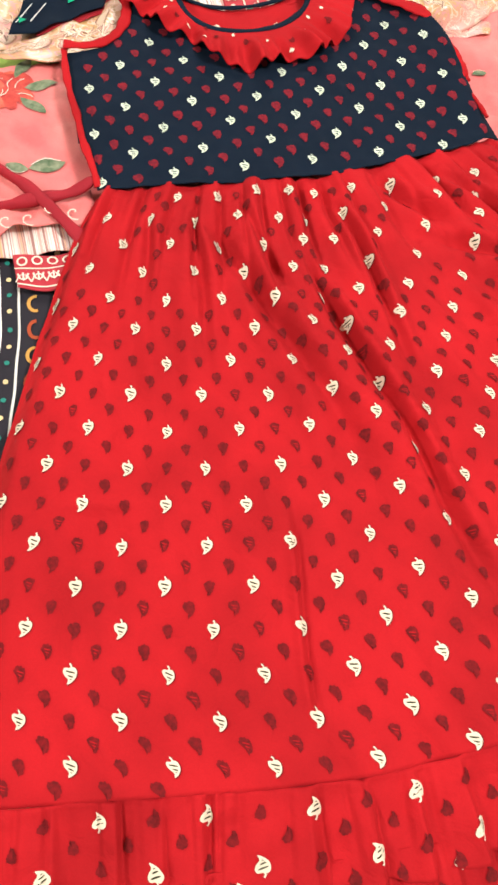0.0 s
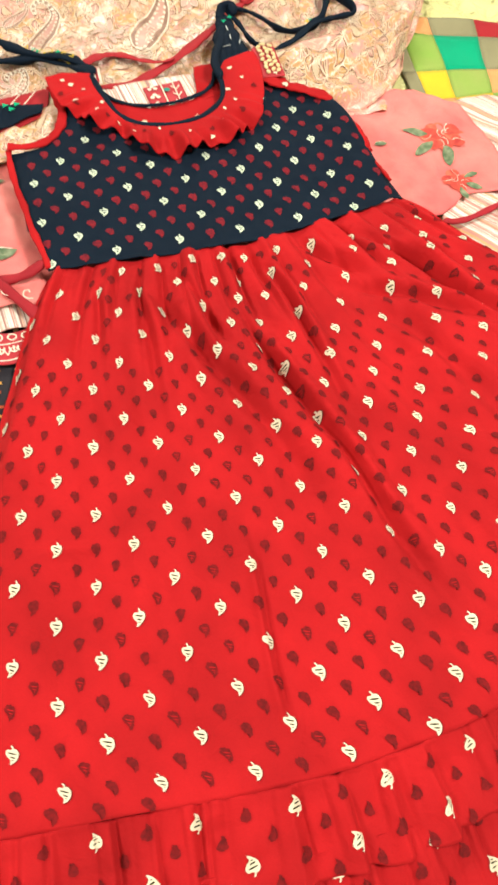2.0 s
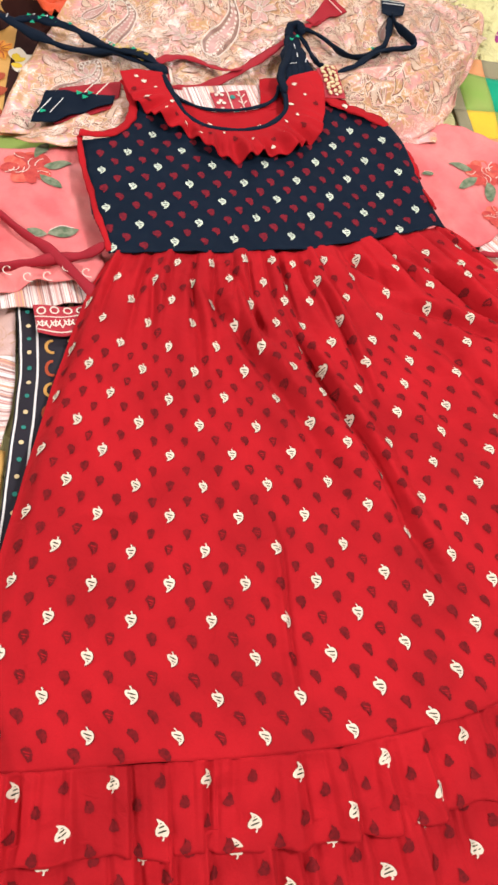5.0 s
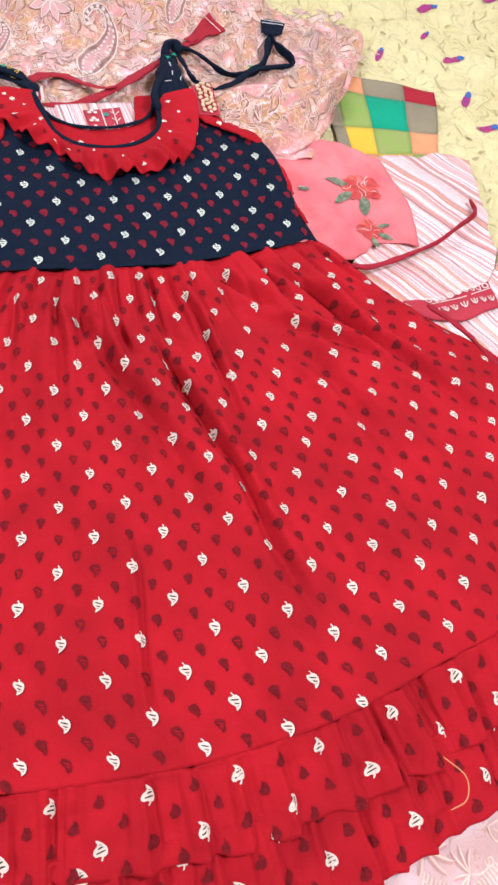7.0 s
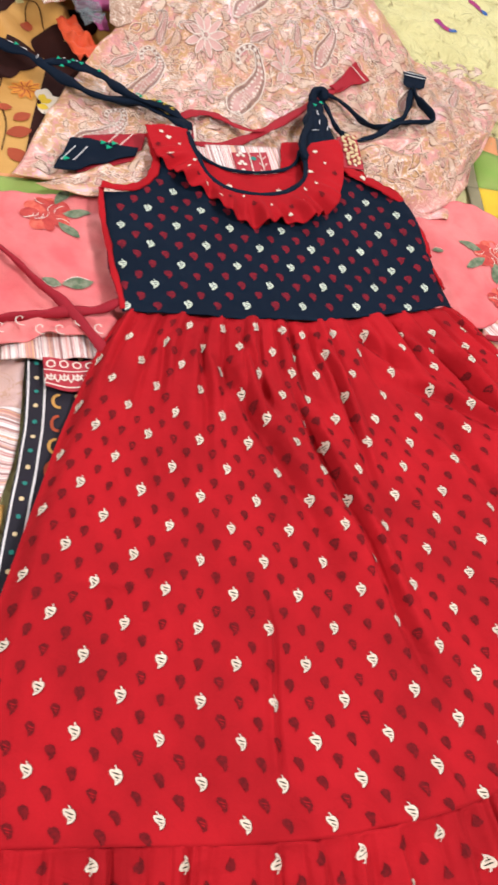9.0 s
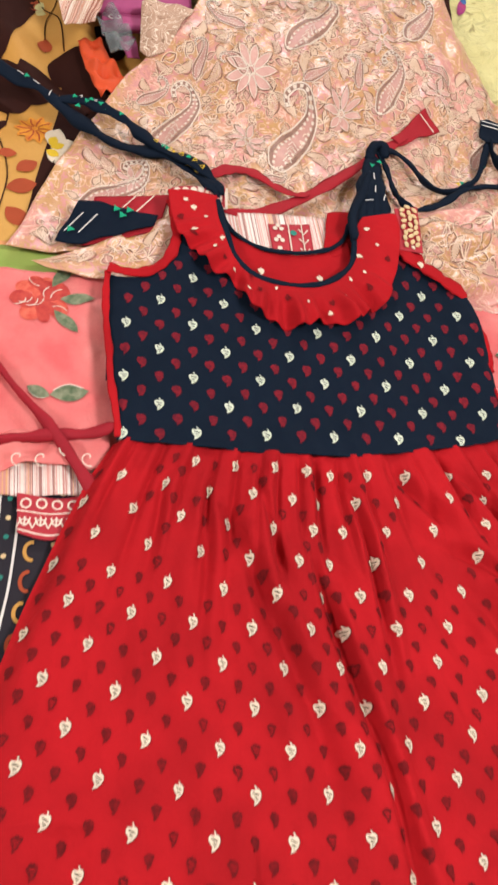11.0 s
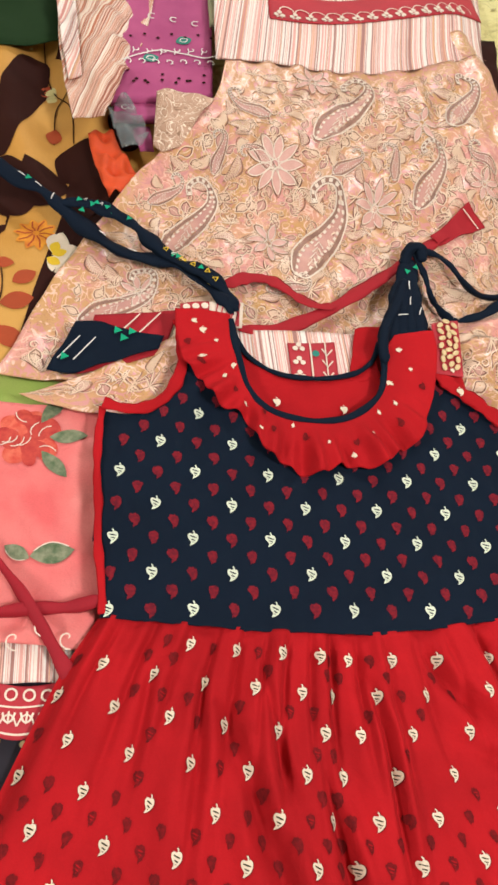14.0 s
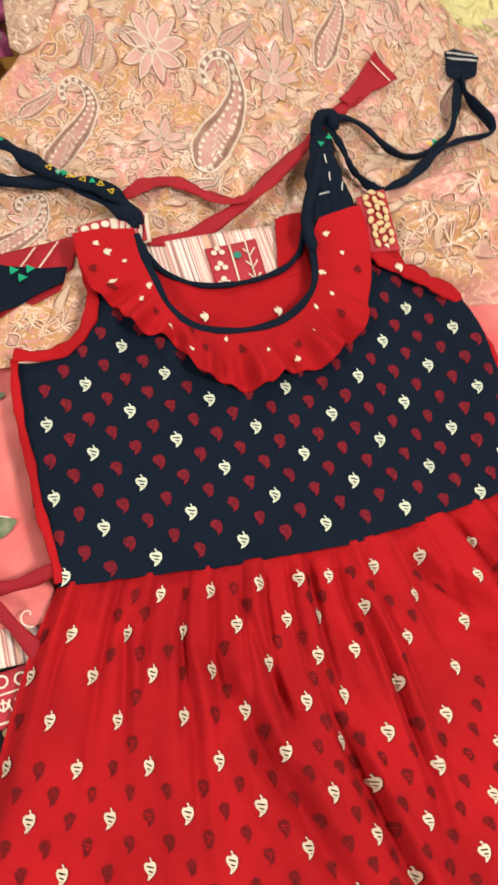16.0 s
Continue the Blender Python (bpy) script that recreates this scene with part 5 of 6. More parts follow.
# two gathered frills at the hem
def frill(depth_l, depth_r, z0, seed, start, amp):
    n, m = 640, 26
    top = spline(HEM, n)
    t = np.gradient(top, axis=0)
    t /= np.linalg.norm(t, axis=1)[:, None]
    out = np.stack([t[:, 1], -t[:, 0]], 1)
    out = out * 0.75 + np.array([0.02, -1.0]) * 0.25
    r = np.random.RandomState(seed)
    q = np.linspace(0, 1, n)
    ph = np.cumsum(np.interp(q, np.linspace(0, 1, 30), r.uniform(0.35, 1.9, 30)))
    ph = ph / ph[-1] * 6.2832 * 21
    saw = (ph / 6.2832 + 0.15 * np.sin(q * 40)) % 1.0
    sharp = np.where(saw < 0.86, saw / 0.86, (1 - saw) / 0.14) ** 1.2 * np.interp(q, np.linspace(0, 1, 37), r.uniform(0.15, 1.15, 37)) + 0.3
    lean = np.interp(q, np.linspace(0, 1, 40), r.uniform(-1, 1, 40))
    depth = depth_l * (1 - q) + depth_r * q + 0.0035 * wob(q * 0.95, 0 * q, seed + 5, 0.035) + 0.0060 * (np.where(saw < 0.86, saw / 0.86, (1 - saw) / 0.14) - 0.5) * np.interp(q, np.linspace(0, 1, 37), r.uniform(0.2, 1.3, 37))
    crease = np.zeros(n)
    for k in range(60):
        crease += r.uniform(0.001, 0.0038) * np.exp(-((q - r.uniform(0, 1)) / r.uniform(0.0015, 0.0035)) ** 2)
    g = np.zeros((m, n, 3))
    for j in range(m):
        v = j / (m - 1)
        d = start + (depth - start) * v
        grow = smooth(0, 0.45, np.array(v)) * 0.55 + 0.45 * (v > 0) - 0.25 * smooth(0.6, 1.0, np.array(v))
        xy = top + out * d[:, None] + t * (0.006 * lean * v)[:, None]
        z = z0 - crease * (1 - smooth(0.35, 1.0, np.array(v)) * 0.8) + amp * grow * (sharp - 0.72) - 0.010 * v + 0.0015 * wob(q * 0.9, v * 0.05 + 0 * q, seed, 0.03)
        g[j] = np.concatenate([xy, z[:, None]], 1)
    return g


for name, dl_, dr_, z0, seed, start, amp in (("lower_frill", 0.120, 0.135, -0.008, 101, 0.05, 0.012), ("upper_frill", 0.064, 0.078, 0.004, 102, 0.0, 0.0145)):
    g = frill(dl_, dr_, z0, seed, start, amp)
    fr = cloth(name, g, RED, dress, "gathered red frill at the hem")
    wl, dl, sl = [], [], []
    hh = (dl_ + dr_) / 2 - start
    for i in range(-6, 62):
        for j in range(0, 6):
            if (i + j) % 2:
                continue
            a, b = 0.03 + (0.02 if start else 0.0) + i * A / 4, 0.014 + j * B / 4
            if not (0.008 < a < SK_W - 0.01 and 0.004 < b < hh - 0.004):
                continue
            white = i % 2 == 0 and (i // 2 + j // 2) % 2 == 0
            tilt = rs.uniform(-0.2, 0.2)
            (wl if white else dl).append(placed(LEAF if white else BLOBS[rs.randint(4)], a, b, tilt, 1.05 if white else 0.86))
            if white:
                sl.append(placed(SLIT, a, b, tilt, 1.05))
    printed("leaf_stroke_print", sl, SLITC, fr, on_grid(g, SK_W, hh, 0.0015))
    printed("cream_leaf_print", wl, CREAM, fr, on_grid(g, SK_W, hh, 0.0012))
    printed("maroon_leaf_print", dl, MAROON, fr, on_grid(g, SK_W, hh, 0.0010))
tube("loose_thread", [(0.135, -0.635, 0.006), (0.150, -0.655, 0.004), (0.143, -0.672, 0.004), (0.125, -0.676, 0.004)], ORANGE, dress, 0.0006, 0.0006, n=24, sides=5)

# bodice
TOP = [(-0.221, 0.188), (-0.200, 0.183), (-0.178, 0.187), (-0.160, 0.206), (-0.147, 0.235), (-0.146, 0.270), (-0.150, 0.300), (-0.120, 0.306), (-0.096, 0.298),
       (-0.088, 0.255), (-0.079, 0.222), (-0.062, 0.198), (-0.033, 0.187), (0.003, 0.186), (0.033, 0.196), (0.060, 0.222), (0.069, 0.256), (0.074, 0.296),
       (0.100, 0.304), (0.128, 0.300), (0.134, 0.272), (0.160, 0.240), (0.190, 0.214), (0.206, 0.192), (0.218, 0.160), (0.223, 0.130), (0.2235, 0.09), (0.225, 0.06), (0.231, 0.035), (0.2385, 0.010)]


def h_bod(x, y):
    return 0.005 + 0.0016 * wob(x, y, 111, 0.10) + 0.0008 * wob(x, y, 112, 0.035) + 0.010 * np.exp(-((x - 0.205) / 0.03) ** 2) * smooth(0.02, 0.09, y) - 0.012 * smooth(0.215, 0.24, x) - 0.006 * smooth(-0.20, -0.222, x)


tq = spline(TOP, 600)
tq[:, 0] = np.maximum.accumulate(tq[:, 0] + np.arange(600) * 1e-7)
bx_ = np.linspace(-0.221, 0.2385, 300)
tp = np.stack([bx_, np.interp(bx_, tq[:, 0], tq[:, 1])], 1)
wx = np.interp(bx_, np.array(WAIST)[:, 0], np.array(WAIST)[:, 1]) - 0.001
bt = np.stack([bx_, wx], 1)
gx, gy = np.meshgrid(bx_, np.linspace(-0.032, 0.308, 190))
dy_ = gy[1, 0] - gy[0, 0]
in_left = -0.2235 + 0.0135 * smooth(0.08, -0.02, gy[:, 0])
keep = (gy < tp[:, 1][None, :] + dy_) & (gy > wx[None, :] - 0.0015 - dy_) & (gx > in_left[:, None])
gyc = np.clip(gy, wx[None, :] - 0.0015 + 0.0010 * wob(gx, 0 * gx, 115, 0.03), np.maximum(tp[:, 1][None, :], wx[None, :] + 0.001))
gb = np.stack([gx, gyc, h_bod(gx, gyc)], -1)
kk = np.arange(gx.size).reshape(gx.shape)
fq = np.stack([kk[:-1, :-1], kk[:-1, 1:], kk[1:, 1:], kk[1:, :-1]], -1)[keep[:-1, :-1] & keep[1:, 1:] & keep[:-1, 1:] & keep[1:, :-1]]
used = np.unique(fq)
remap = np.zeros(gx.size, int)
remap[used] = np.arange(len(used))
bod = part_mesh("bodice", mesh_of("bodice", gb.reshape(-1, 3)[used], remap[fq].tolist(), NAVY), dress, "navy cotton bodice with pale and red leaf print")
sol = bod.modifiers.new("thickness", "SOLIDIFY")
sol.thickness, sol.offset = 0.0012, -1.0
wl, dl, sl = [], [], []
tx_, ty_ = tp[:, 0], tp[:, 1]
for i in range(-4, 30):
    for j in range(-2, 22):
        if (i + j) % 2:
            continue
        c, r = i / 4 - 2.5, j / 2 - 3
        a = -0.0230 + 0.0718 * c - 0.00055 * r + 0.00022 * r * r - 0.00056 * c * r
        b = 0.0921 + 0.0328 * r + 0.00135 * c - 0.00009 * c * r
        hi = min((ty_[k] for k in range(300) if abs(tx_[k] - a) < 0.006), default=0)
        lo = float(np.interp(a, np.array(WAIST)[:, 0], np.array(WAIST)[:, 1]))
        if not (-0.216 < a < 0.23 and lo + 0.004 < b < hi - 0.004):
            continue
        white = i % 2 == 0 and (i // 2 + j // 2) % 2 == 0
        tilt = rs.uniform(-0.15, 0.15)
        (wl if white else dl).append(placed(LEAF if white else BLOBS[rs.randint(4)], a, b, tilt, 1.0))
        if white:
            sl.append(placed(SLIT, a, b, tilt, 1.0))
printed("leaf_stroke_print", sl, NAVY, bod, on_height(h_bod, 0.0012))
printed("pale_leaf_print", wl, MINT, bod, on_height(h_bod, 0.0008))
printed("red_leaf_print", dl, CRIMSON, bod, on_height(h_bod, 0.0006))


def binding(name, pts, mat, wide, high, z, n=80, label=""):
    return tube(name, [(x, y, z) for x, y in pts], mat, dress, wide, high, n=n, uneven=0.14, label=label, taper=False, creased=0.1)


binding("armhole_binding", [(-0.152, 0.300), (-0.146, 0.268), (-0.147, 0.238), (-0.160, 0.207), (-0.180, 0.190), (-0.200, 0.187), (-0.222, 0.192)], RED, 0.0060, 0.0015, 0.0075)
binding("side_binding", [(-0.222, 0.190), (-0.2235, 0.165), (-0.2220, 0.120), (-0.2185, 0.085), (-0.2165, 0.055), (-0.2105, 0.020), (-0.2065, -0.014)], RED, 0.0038, 0.0012, 0.003)
tube("armhole_binding", [(0.122, 0.272, 0.010), (0.150, 0.243, 0.0105), (0.176, 0.218, 0.0145), (0.194, 0.203, 0.0158), (0.206, 0.189, 0.0155)], RED, dress, 0.0088, 0.0014, n=60, uneven=0.12, creased=0.1)
binding("side_binding", [(0.208, 0.194), (0.219, 0.160), (0.2245, 0.130), (0.2235, 0.09)], RED, 0.0035, 0.0025, 0.007)
binding("side_binding", [(0.221, 0.10), (0.216, 0.083), (0.222, 0.055), (0.226, 0.03)], RED, 0.0022, 0.002, 0.0085)

# back of the neck, seen through the opening
g = ruled([(-0.10, 0.150), (-0.05, 0.150), (0.0, 0.150), (0.05, 0.150), (0.085, 0.150)], [(-0.092, 0.296), (-0.068, 0.262), (-0.030, 0.245), (0.030, 0.250), (0.070, 0.285)], 60, 24, lambda x, y: -0.002 + 0.0012 * wob(x, y, 121, 0.05))
bk = cloth("back_neck", g, RED, dress)
printed("cream_leaf_print", [placed(LEAF, x, y, 0.1, 0.8) for x, y in ((-0.046, 0.212), (0.026, 0.209), (-0.084, 0.238))], CREAM, bk, on_height(lambda x, y: -0.002 + 0 * x, 0.0028))
g = ruled([(0.036, 0.246), (0.055, 0.25), (0.085, 0.27)], [(0.048, 0.318), (0.065, 0.324), (0.09, 0.324)], 20, 20, lambda x, y: -0.003 + 0.002 * wob(x, y, 122, 0.03))
cloth("back_shoulder", g, RED, dress)
binding("neck_binding", [(-0.092, 0.305), (-0.086, 0.283), (-0.072, 0.263), (-0.042, 0.247), (0.0, 0.245), (0.038, 0.254), (0.058, 0.268), (0.068, 0.284), (0.074, 0.300)], NAVY, 0.0029, 0.0015, 0.001)
binding("neck_binding", [(-0.096, 0.303), (-0.092, 0.275), (-0.087, 0.252), (-0.079, 0.221), (-0.062, 0.198), (-0.033, 0.187), (0.003, 0.186), (0.033, 0.196), (0.060, 0.221), (0.070, 0.252), (0.071, 0.285), (0.070, 0.300)],
        NAVY, 0.0036, 0.0014, 0.0140, n=110)

# frilled collar
IN = [(-0.097, 0.310), (-0.093, 0.275), (-0.087, 0.252), (-0.079, 0.221), (-0.062, 0.198), (-0.033, 0.187), (0.003, 0.186), (0.033, 0.196), (0.060, 0.221), (0.070, 0.252), (0.074, 0.280), (0.088, 0.303)]
OUT = [(-0.156, 0.309), (-0.153, 0.272), (-0.141, 0.236), (-0.122, 0.219), (-0.104, 0.190), (-0.084, 0.184), (-0.068, 0.158), (-0.052, 0.138), (-0.032, 0.125), (-0.010, 0.128), (0.010, 0.134), (0.030, 0.134),
       (0.058, 0.144), (0.090, 0.163), (0.112, 0.199), (0.127, 0.247), (0.134, 0.285), (0.133, 0.311)]
n, m = 320, 26
ci, co = spline(IN, n), spline(OUT, n)
g = np.zeros((m, n, 3))
q = np.linspace(0, 1, n)
rs = np.random.RandomState(8)
ph = np.cumsum(np.interp(q, np.linspace(0, 1, 16), rs.uniform(0.7, 1.4, 16)))
ph = ph / ph[-1] * 6.2832 * 8.5
mask = smooth(0.07, 0.18, q) * smooth(0.86, 0.64, q)
for j in range(m):
    v = j / (m - 1)
    xy = ci * (1 - v) + co * v
    away = (co - ci) / np.linalg.norm(co - ci, axis=1)[:, None]
    xy = xy + away * (0.0044 * np.sin(ph + 0.6) * mask * v * v)[:, None]
    z = 0.0135 + 0.0055 * v + (0.0085 * np.sin(ph + 0.45 * np.sin(ph)) * mask + 0.0044 * np.sin(2.7 * ph + 1.0) * mask + 0.0012 * wob(q, v * 0.1 + 0 * q, 131, 0.06)) * smooth(0.05, 0.9, np.array(v)) + 0.002 * math.sin(3.0 * v) - 0.002 * v
    g[j] = np.concatenate([xy, z[:, None]], 1)
col = cloth("frilled_collar", g, RED, dress, "frilled red collar round the neck")
wl, dl = [], []
for a, b, t, sz in ((0.02, 0.04, 1.2, 0.6), (0.075, 0.040, 0.4, 0.7), (0.20, 0.045, 1.0, 0.5), (0.25, 0.010, 0.5, 0.5), (0.33, 0.045, 0.3, 0.55), (0.40, 0.012, 0.8, 0.5), (0.035, 0.032, 1.7, 0.8), (0.055, 0.02, 1.7, 0.5), (0.115, 0.03, 1.9, 0.7), (0.105, 0.012, 2.2, 0.8), (0.165, 0.035, 2.0, 0.5), (0.30, 0.03, 0.0, 0.4), (0.365, 0.028, 0.6, 0.35), (0.43, 0.02, 1.0, 0.5),
                    (0.50, 0.03, -1.6, 0.5), (0.53, 0.015, -1.6, 0.75), (0.46, 0.008, -1.0, 0.8)):
    wl.append(placed(LEAF, a, b, t, sz))
for a, b in ((0.05, 0.05), (0.08, 0.045), (0.14, 0.025), (0.22, 0.03), (0.34, 0.03), (0.41, 0.035), (0.48, 0.045), (0.20, 0.012), (0.27, 0.02)):
    dl.append(placed(BLOBS[rs.randint(4)], a, b, rs.uniform(0, 3), 0.8))
printed("cream_leaf_print", wl, CREAM, col, on_grid(g, 0.57, 0.06, 0.0012))
printed("maroon_leaf_print", dl, MAROON, col, on_grid(g, 0.57, 0.06, 0.0010))
g = ruled([(0.128, 0.262), (0.145, 0.250), (0.166, 0.243)], [(0.132, 0.285), (0.150, 0.268), (0.164, 0.258)], 16, 10, lambda x, y: 0.007 + 0 * x)
cloth("shoulder_gusset", g, RED, dress)
printed("cream_leaf_print", [placed(LEAF, 0.155, 0.235, 0.2, 0.8), placed(LEAF, 0.150, 0.262, 0.4, 0.5)], CREAM, bod, on_height(lambda x, y: 0.0125 + 0 * x, 0.0015))

# shoulder ties and waist ties
for k in range(4):
    f = k / 3
    tube("shoulder_strap", [(0.086 + 0.036 * f, 0.280 + 0.008 * f, 0.006), (0.094 + 0.027 * f, 0.340 + 0.004 * f, 0.010), (0.108 + 0.012 * f, 0.385, 0.006), (0.121 + 0.004 * f, 0.428, 0.002)],
         NAVY, dress, 0.0085, 0.0042, n=40, uneven=0.07, creased=0.16)
tube("shoulder_strap", [(0.072, 0.262, 0.016), (0.071, 0.285, 0.017), (0.078, 0.312, 0.015), (0.095, 0.345, 0.012), (0.112, 0.39, 0.008)], NAVY, dress, 0.006, 0.004, n=40, creased=0.16)
tube("knot", [(0.114, 0.414, 0.004), (0.122, 0.434, 0.010), (0.136, 0.440, 0.010), (0.142, 0.424, 0.004)], NAVY, dress, 0.0065, 0.0048, n=30, creased=0.2)
tube("shoulder_tie", [(0.130, 0.438, 0.006), (0.146, 0.410, -0.006), (0.153, 0.378, -0.010), (0.168, 0.353, -0.010), (0.182, 0.350, -0.010)], NAVY, dress, 0.0055, 0.003, twist=2.0, uneven=0.15, creased=0.16)
tube("shoulder_tie", [(0.132, 0.440, 0.006), (0.162, 0.446, -0.004), (0.184, 0.436, -0.010), (0.202, 0.408, -0.012), (0.222, 0.394, -0.012), (0.250, 0.398, -0.012), (0.280, 0.418, -0.010), (0.298, 0.450, -0.008), (0.318, 0.500, -0.006)],
     NAVY, dress, 0.0062, 0.003, n=90, twist=3.0, uneven=0.15, creased=0.16)
tube("shoulder_tie", [(0.182, 0.350, -0.010), (0.215, 0.362, -0.006), (0.254, 0.392, -0.005), (0.290, 0.408, -0.008), (0.328, 0.414, -0.008), (0.336, 0.430, -0.006), (0.318, 0.470, -0.004), (0.322, 0.505, -0.004)],
     NAVY, dress, 0.0062, 0.003, n=90, twist=2.0, uneven=0.15, creased=0.16)
g = ruled([(0.302, 0.500), (0.318, 0.492), (0.338, 0.497)], [(0.312, 0.540), (0.330, 0.542), (0.352, 0.526)], 14, 14, lambda x, y: -0.002 + 0.002 * wob(x, y, 141, 0.03))
cloth("tie_end", g, NAVY, dress)
printed("white_line_print", [line([(0.308, 0.523), (0.345, 0.517)], 0.0018), line([(0.310, 0.532), (0.349, 0.524)], 0.0018)], WHITE, dress, on_height(lambda x, y: 0.0 + 0 * x, 0.0022))
tube("shoulder_tie", [(-0.40, 0.535, -0.012), (-0.345, 0.498, -0.012), (-0.310, 0.478, -0.010), (-0.262, 0.434, -0.012), (-0.220, 0.404, -0.012), (-0.185, 0.396, -0.012), (-0.155, 0.392, -0.010), (-0.125, 0.366, -0.006), (-0.098, 0.336, 0.0), (-0.094, 0.318, 0.004)],
     NAVY, dress, 0.0100, 0.004, n=120, twist=0.5, uneven=0.28, creased=0.16)
tube("shoulder_tie", [(-0.295, 0.462, -0.008), (-0.254, 0.463, -0.006), (-0.209, 0.442, -0.006), (-0.178, 0.410, -0.006), (-0.155, 0.390, -0.004), (-0.120, 0.372, 0.0), (-0.095, 0.345, 0.0), (-0.088, 0.322, 0.004)],
     NAVY, dress, 0.0085, 0.004, n=90, twist=0.4, uneven=0.25, creased=0.16)
tri = (np.array([(-0.004, -0.003), (0.004, -0.003), (0.0, 0.004)]), [(0, 1, 2)])
spots_y, spots_g = [], []
for x, y in ((-0.162, 0.394), (-0.146, 0.390), (-0.128, 0.372), (0.250, 0.404), (-0.136, 0.380), (0.262, 0.408), (-0.118, 0.362)):
    spots_y.append(placed(tri, x, y, rs.uniform(0, 6), 0.9))
for x, y in ((-0.255, 0.462), (-0.265, 0.450), (-0.154, 0.398), (0.116, 0.400), (0.128, 0.408), (0.256, 0.408), (0.296, 0.448), (-0.33, 0.492), (-0.232, 0.454), (0.300, 0.462)):
    spots_g.append(placed(tri, x, y, rs.uniform(0, 6), 1.0))
printed("yellow_triangle_print", spots_y, YELLOW, dress, on_height(lambda x, y: -0.0025 - 0.003 * (x > 0.2), 0.0))
printed("green_triangle_print", spots_g, JADE, dress, on_height(lambda x, y: -0.0025 - 0.003 * (x > 0.2) + 0.013 * ((x > 0.1) & (x < 0.16)), 0.0))
dash = [placed(line([(-0.005, 0.0), (0.0, 0.0004), (0.005, 0.0)], 0.0012), x, y, t, 1.0) for x, y, t in ((-0.318, 0.484, -0.7), (-0.300, 0.468, 1.3), (-0.338, 0.497, -0.6), (-0.240, 0.420, -0.7), (-0.205, 0.400, -0.3), (-0.112, 0.356, -0.9))]
printed("white_line_print", dash, WHITE, dress, on_height(lambda x, y: -0.004 + 0 * x, 0.0))
dash = [placed(line([(-0.006, 0.0), (0.0, 0.0005), (0.006, 0.0)], 0.0012), x, y, t, 1.0) for x, y, t in ((0.112, 0.352, 1.4), (0.100, 0.330, 0.2), (0.122, 0.338, 1.2), (0.114, 0.376, 1.5))]
printed("white_line_print", dash, WHITE, dress, on_height(lambda x, y: 0.0175 - 0.05 * (y - 0.32), 0.0))
h_tie = lambda x, y: np.interp(x, [-0.295, -0.254, -0.209, -0.178, -0.155, -0.120, -0.095], [-0.008, -0.006, -0.006, -0.006, -0.004, 0.0, 0.0]) + 0.0062
ring_ = line([(0.0036 * math.cos(b), 0.0036 * math.sin(b)) for b in (0.5, 2.6, 4.7, 6.78)], 0.0013)
printed("yellow_triangle_print", [placed(ring_, x, y, t) for x, y, t in ((-0.168, 0.402, 0.2), (-0.150, 0.388, 1.0), (-0.137, 0.381, 0.5), (-0.121, 0.372, 0.9), (-0.112, 0.362, 0.1))], YELLOW, dress, on_height(h_tie))
printed("green_triangle_print", [placed(tri, x, y, t, 0.9) for x, y, t in ((-0.270, 0.464, 0.3), (-0.238, 0.456, 1.0), (-0.250, 0.4605, 2.0), (-0.160, 0.395, 0.6), (-0.129, 0.377, 1.9), (-0.212, 0.443, 0.4))], JADE, dress, on_height(h_tie))
printed("white_line_print", [placed(ring_, x, y, 0.4, 0.6) for x, y in ((-0.244, 0.459), (-0.160, 0.395), (-0.262, 0.463))], WHITE, dress, on_height(h_tie, 0.0014))
# red sash lying behind the neck
sash = thing("red_sash", "narrow red cotton sash lying across the kurta", "sash", (0.05, 0.4, -0.01))
tube("sash_band", [(-0.10, 0.368, -0.012), (-0.075, 0.384, -0.012), (-0.045, 0.384, -0.012), (-0.015, 0.364, -0.012), (0.010, 0.352, -0.010), (0.030, 0.354, -0.008)], PLAINRED, sash, 0.0085, 0.0014, uneven=0.15, twist=0.5, creased=0.12)
tube("sash_band", [(-0.085, 0.306, -0.006), (-0.05, 0.312, -0.012), (-0.020, 0.324, -0.012), (0.030, 0.354, -0.010), (0.075, 0.388, -0.008), (0.120, 0.426, -0.006), (0.165, 0.468, -0.006), (0.205, 0.500, -0.004)], PLAINRED, sash, 0.0085, 0.0016, n=90, uneven=0.12, twist=0.4, creased=0.12)
g = ruled([(0.171, 0.461), (0.203, 0.480), (0.238, 0.4985)], [(0.160, 0.475), (0.187, 0.499), (0.214, 0.527)], 14, 12, lambda x, y: h_kur(x, y) + 0.006)
cloth("sash_end", g, PLAINRED, sash)
printed("stitch_line", [line([(0.204, 0.514), (0.227, 0.494)], 0.0015)], OUTL, sash, on_height(lambda x, y: h_kur(x, y) + 0.006, 0.0016))
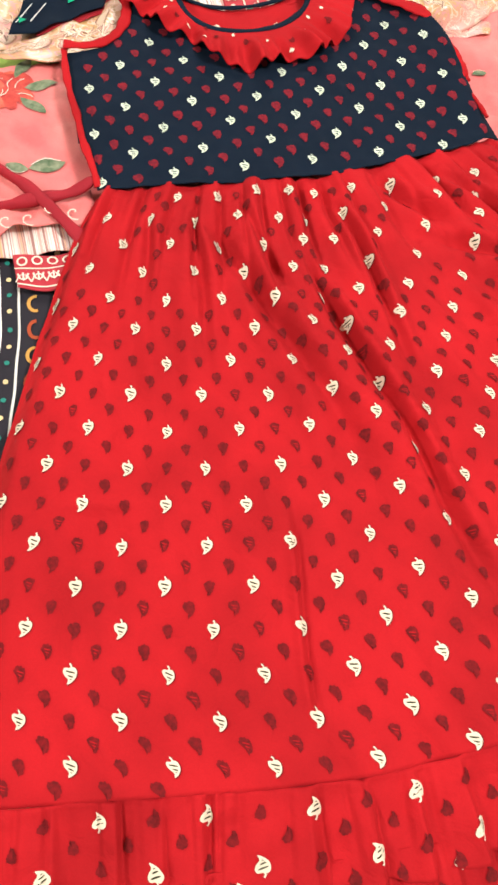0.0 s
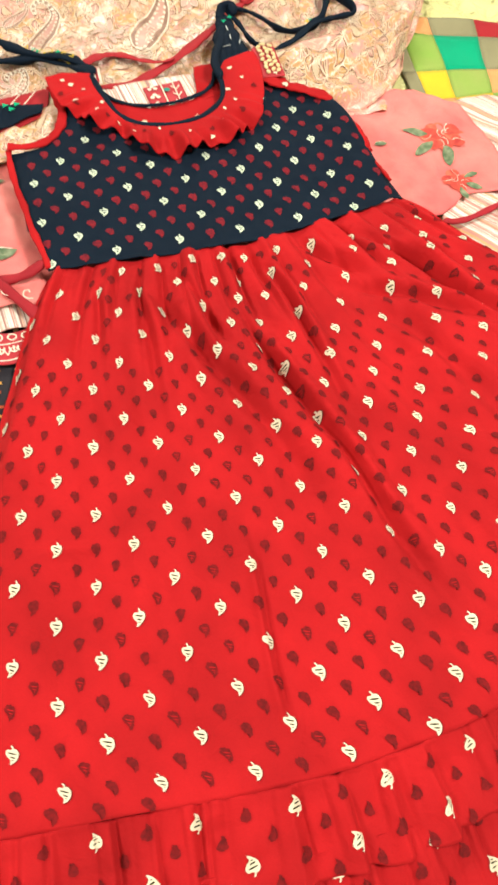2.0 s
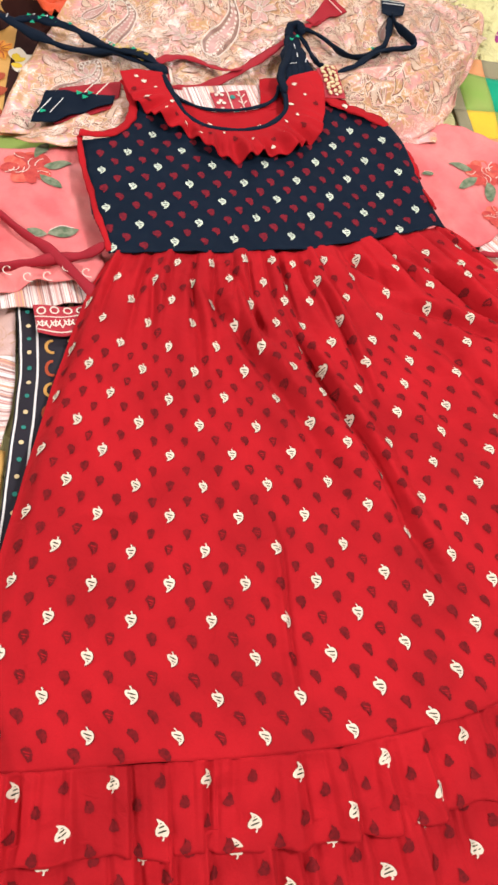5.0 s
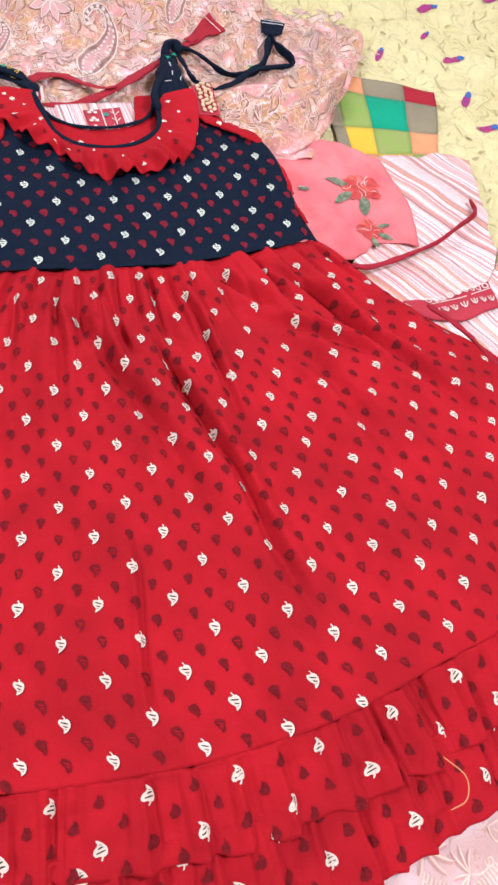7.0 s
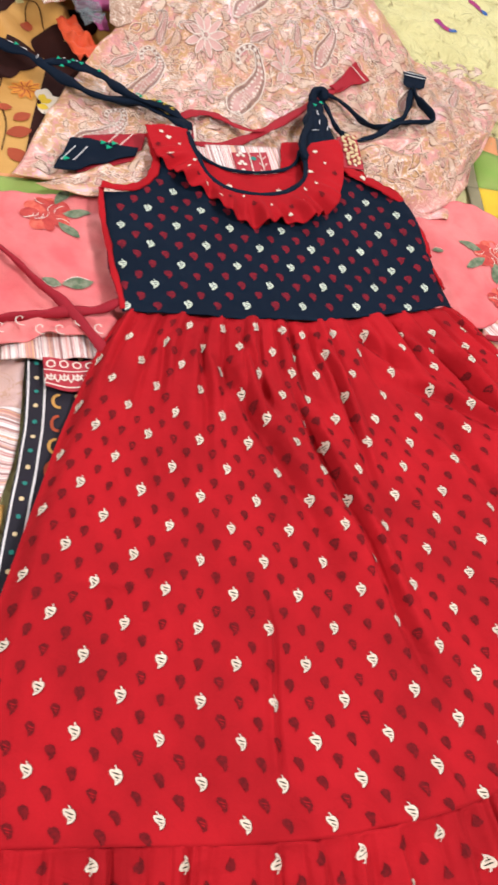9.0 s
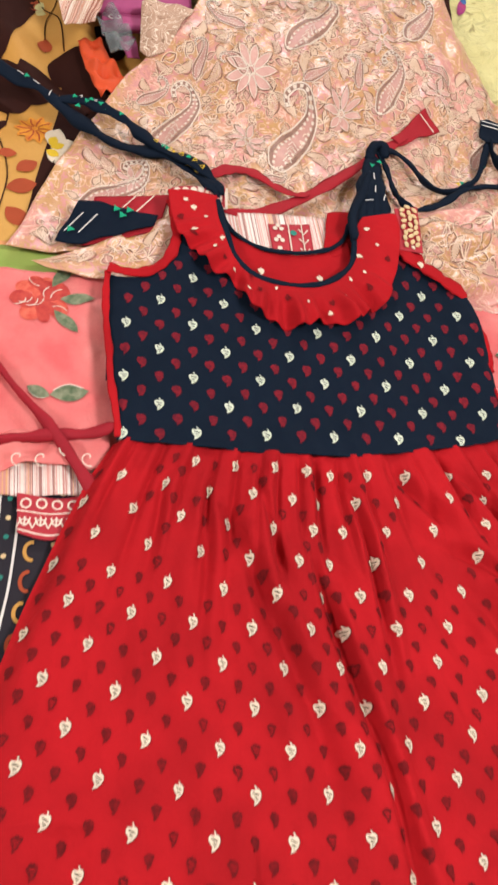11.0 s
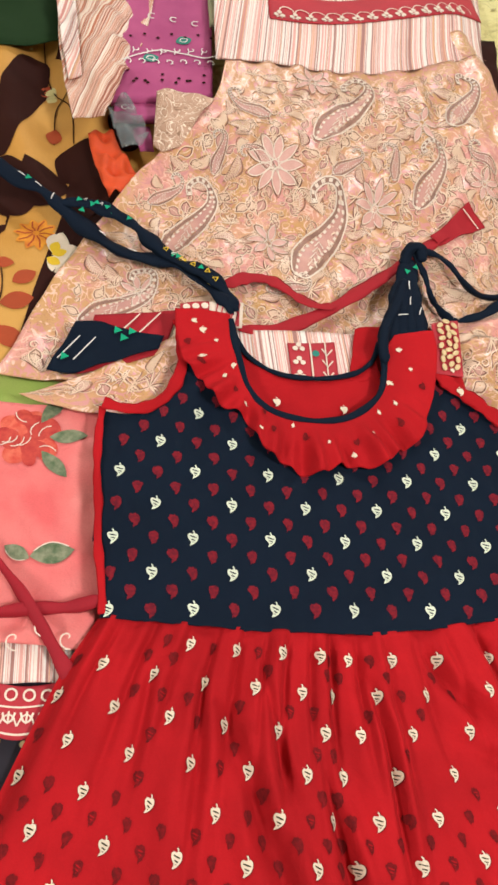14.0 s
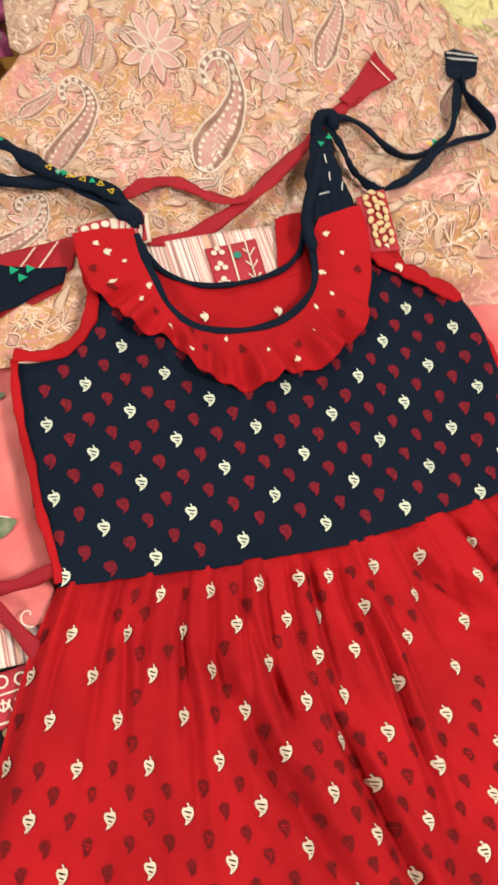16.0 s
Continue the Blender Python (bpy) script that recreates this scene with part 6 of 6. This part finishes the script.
# folded ends of the ties at the left shoulder
g = ruled([(-0.252, 0.236), (-0.21, 0.25), (-0.165, 0.270)], [(-0.240, 0.312), (-0.20, 0.318), (-0.150, 0.330)], 30, 18, lambda x, y: -0.013 + 0.002 * wob(x, y, 142, 0.04))
cloth("sash_end", g, PLAINRED, sash)
printed("stitch_line", [line([(-0.215 + 0.022 * k, 0.285 + 0.004 * k), (-0.192 + 0.022 * k, 0.316 + 0.004 * k)], 0.0015) for k in range(2)], OUTL, sash, on_height(lambda x, y: -0.013 + 0 * x, 0.004))
g = ruled([(-0.282, 0.235), (-0.258, 0.232), (-0.22, 0.25), (-0.17, 0.272)], [(-0.258, 0.296), (-0.235, 0.300), (-0.20, 0.291), (-0.165, 0.290)], 30, 18, lambda x, y: -0.007 + 0.002 * wob(x, y, 143, 0.04))
cloth("tie_end", g, NAVY, dress)
printed("white_line_print", [line([(-0.272 + 0.016 * k, 0.246), (-0.252 + 0.016 * k, 0.276)], 0.0012) for k in range(2)], WHITE, dress, on_height(lambda x, y: -0.007 + 0 * x, 0.004))
printed("green_triangle_print", [placed(tri, x, y, 0.5, 1.2) for x, y in ((-0.215, 0.288), (-0.208, 0.279), (-0.200, 0.288), (-0.266, 0.25))], JADE, dress, on_height(lambda x, y: -0.007 + 0 * x, 0.0045))
# waist ties
tube("waist_tie", [(-0.206, 0.000, 0.002), (-0.235, -0.006, -0.010), (-0.282, -0.010, -0.012), (-0.345, -0.020, -0.012), (-0.42, -0.03, -0.014)], WINE, dress, 0.006, 0.003, n=70, uneven=0.12, twist=2, creased=0.16)
tube("waist_tie", [(-0.222, -0.075, -0.016), (-0.251, -0.033, -0.010), (-0.278, 0.006, -0.010), (-0.307, 0.040, -0.012), (-0.345, 0.088, -0.012), (-0.42, 0.16, -0.014)], WINE, dress, 0.0065, 0.003, n=80, uneven=0.12, twist=3, creased=0.16)
tube("waist_tie", [(0.268, -0.045, 0.0), (0.300, -0.036, -0.014), (0.334, -0.028, -0.016), (0.385, -0.010, -0.018), (0.431, 0.007, -0.018), (0.480, 0.036, -0.018), (0.521, 0.062, -0.018), (0.528, 0.094, -0.020)], WINE, dress, 0.0058, 0.003, n=80, uneven=0.12, twist=2, creased=0.16)
tube("waist_tie", [(0.345, -0.125, 0.004), (0.372, -0.146, -0.004), (0.392, -0.178, -0.006), (0.405, -0.225, -0.006), (0.43, -0.29, -0.008)], WINE, dress, 0.0058, 0.003, n=60, uneven=0.2, twist=2, creased=0.16)
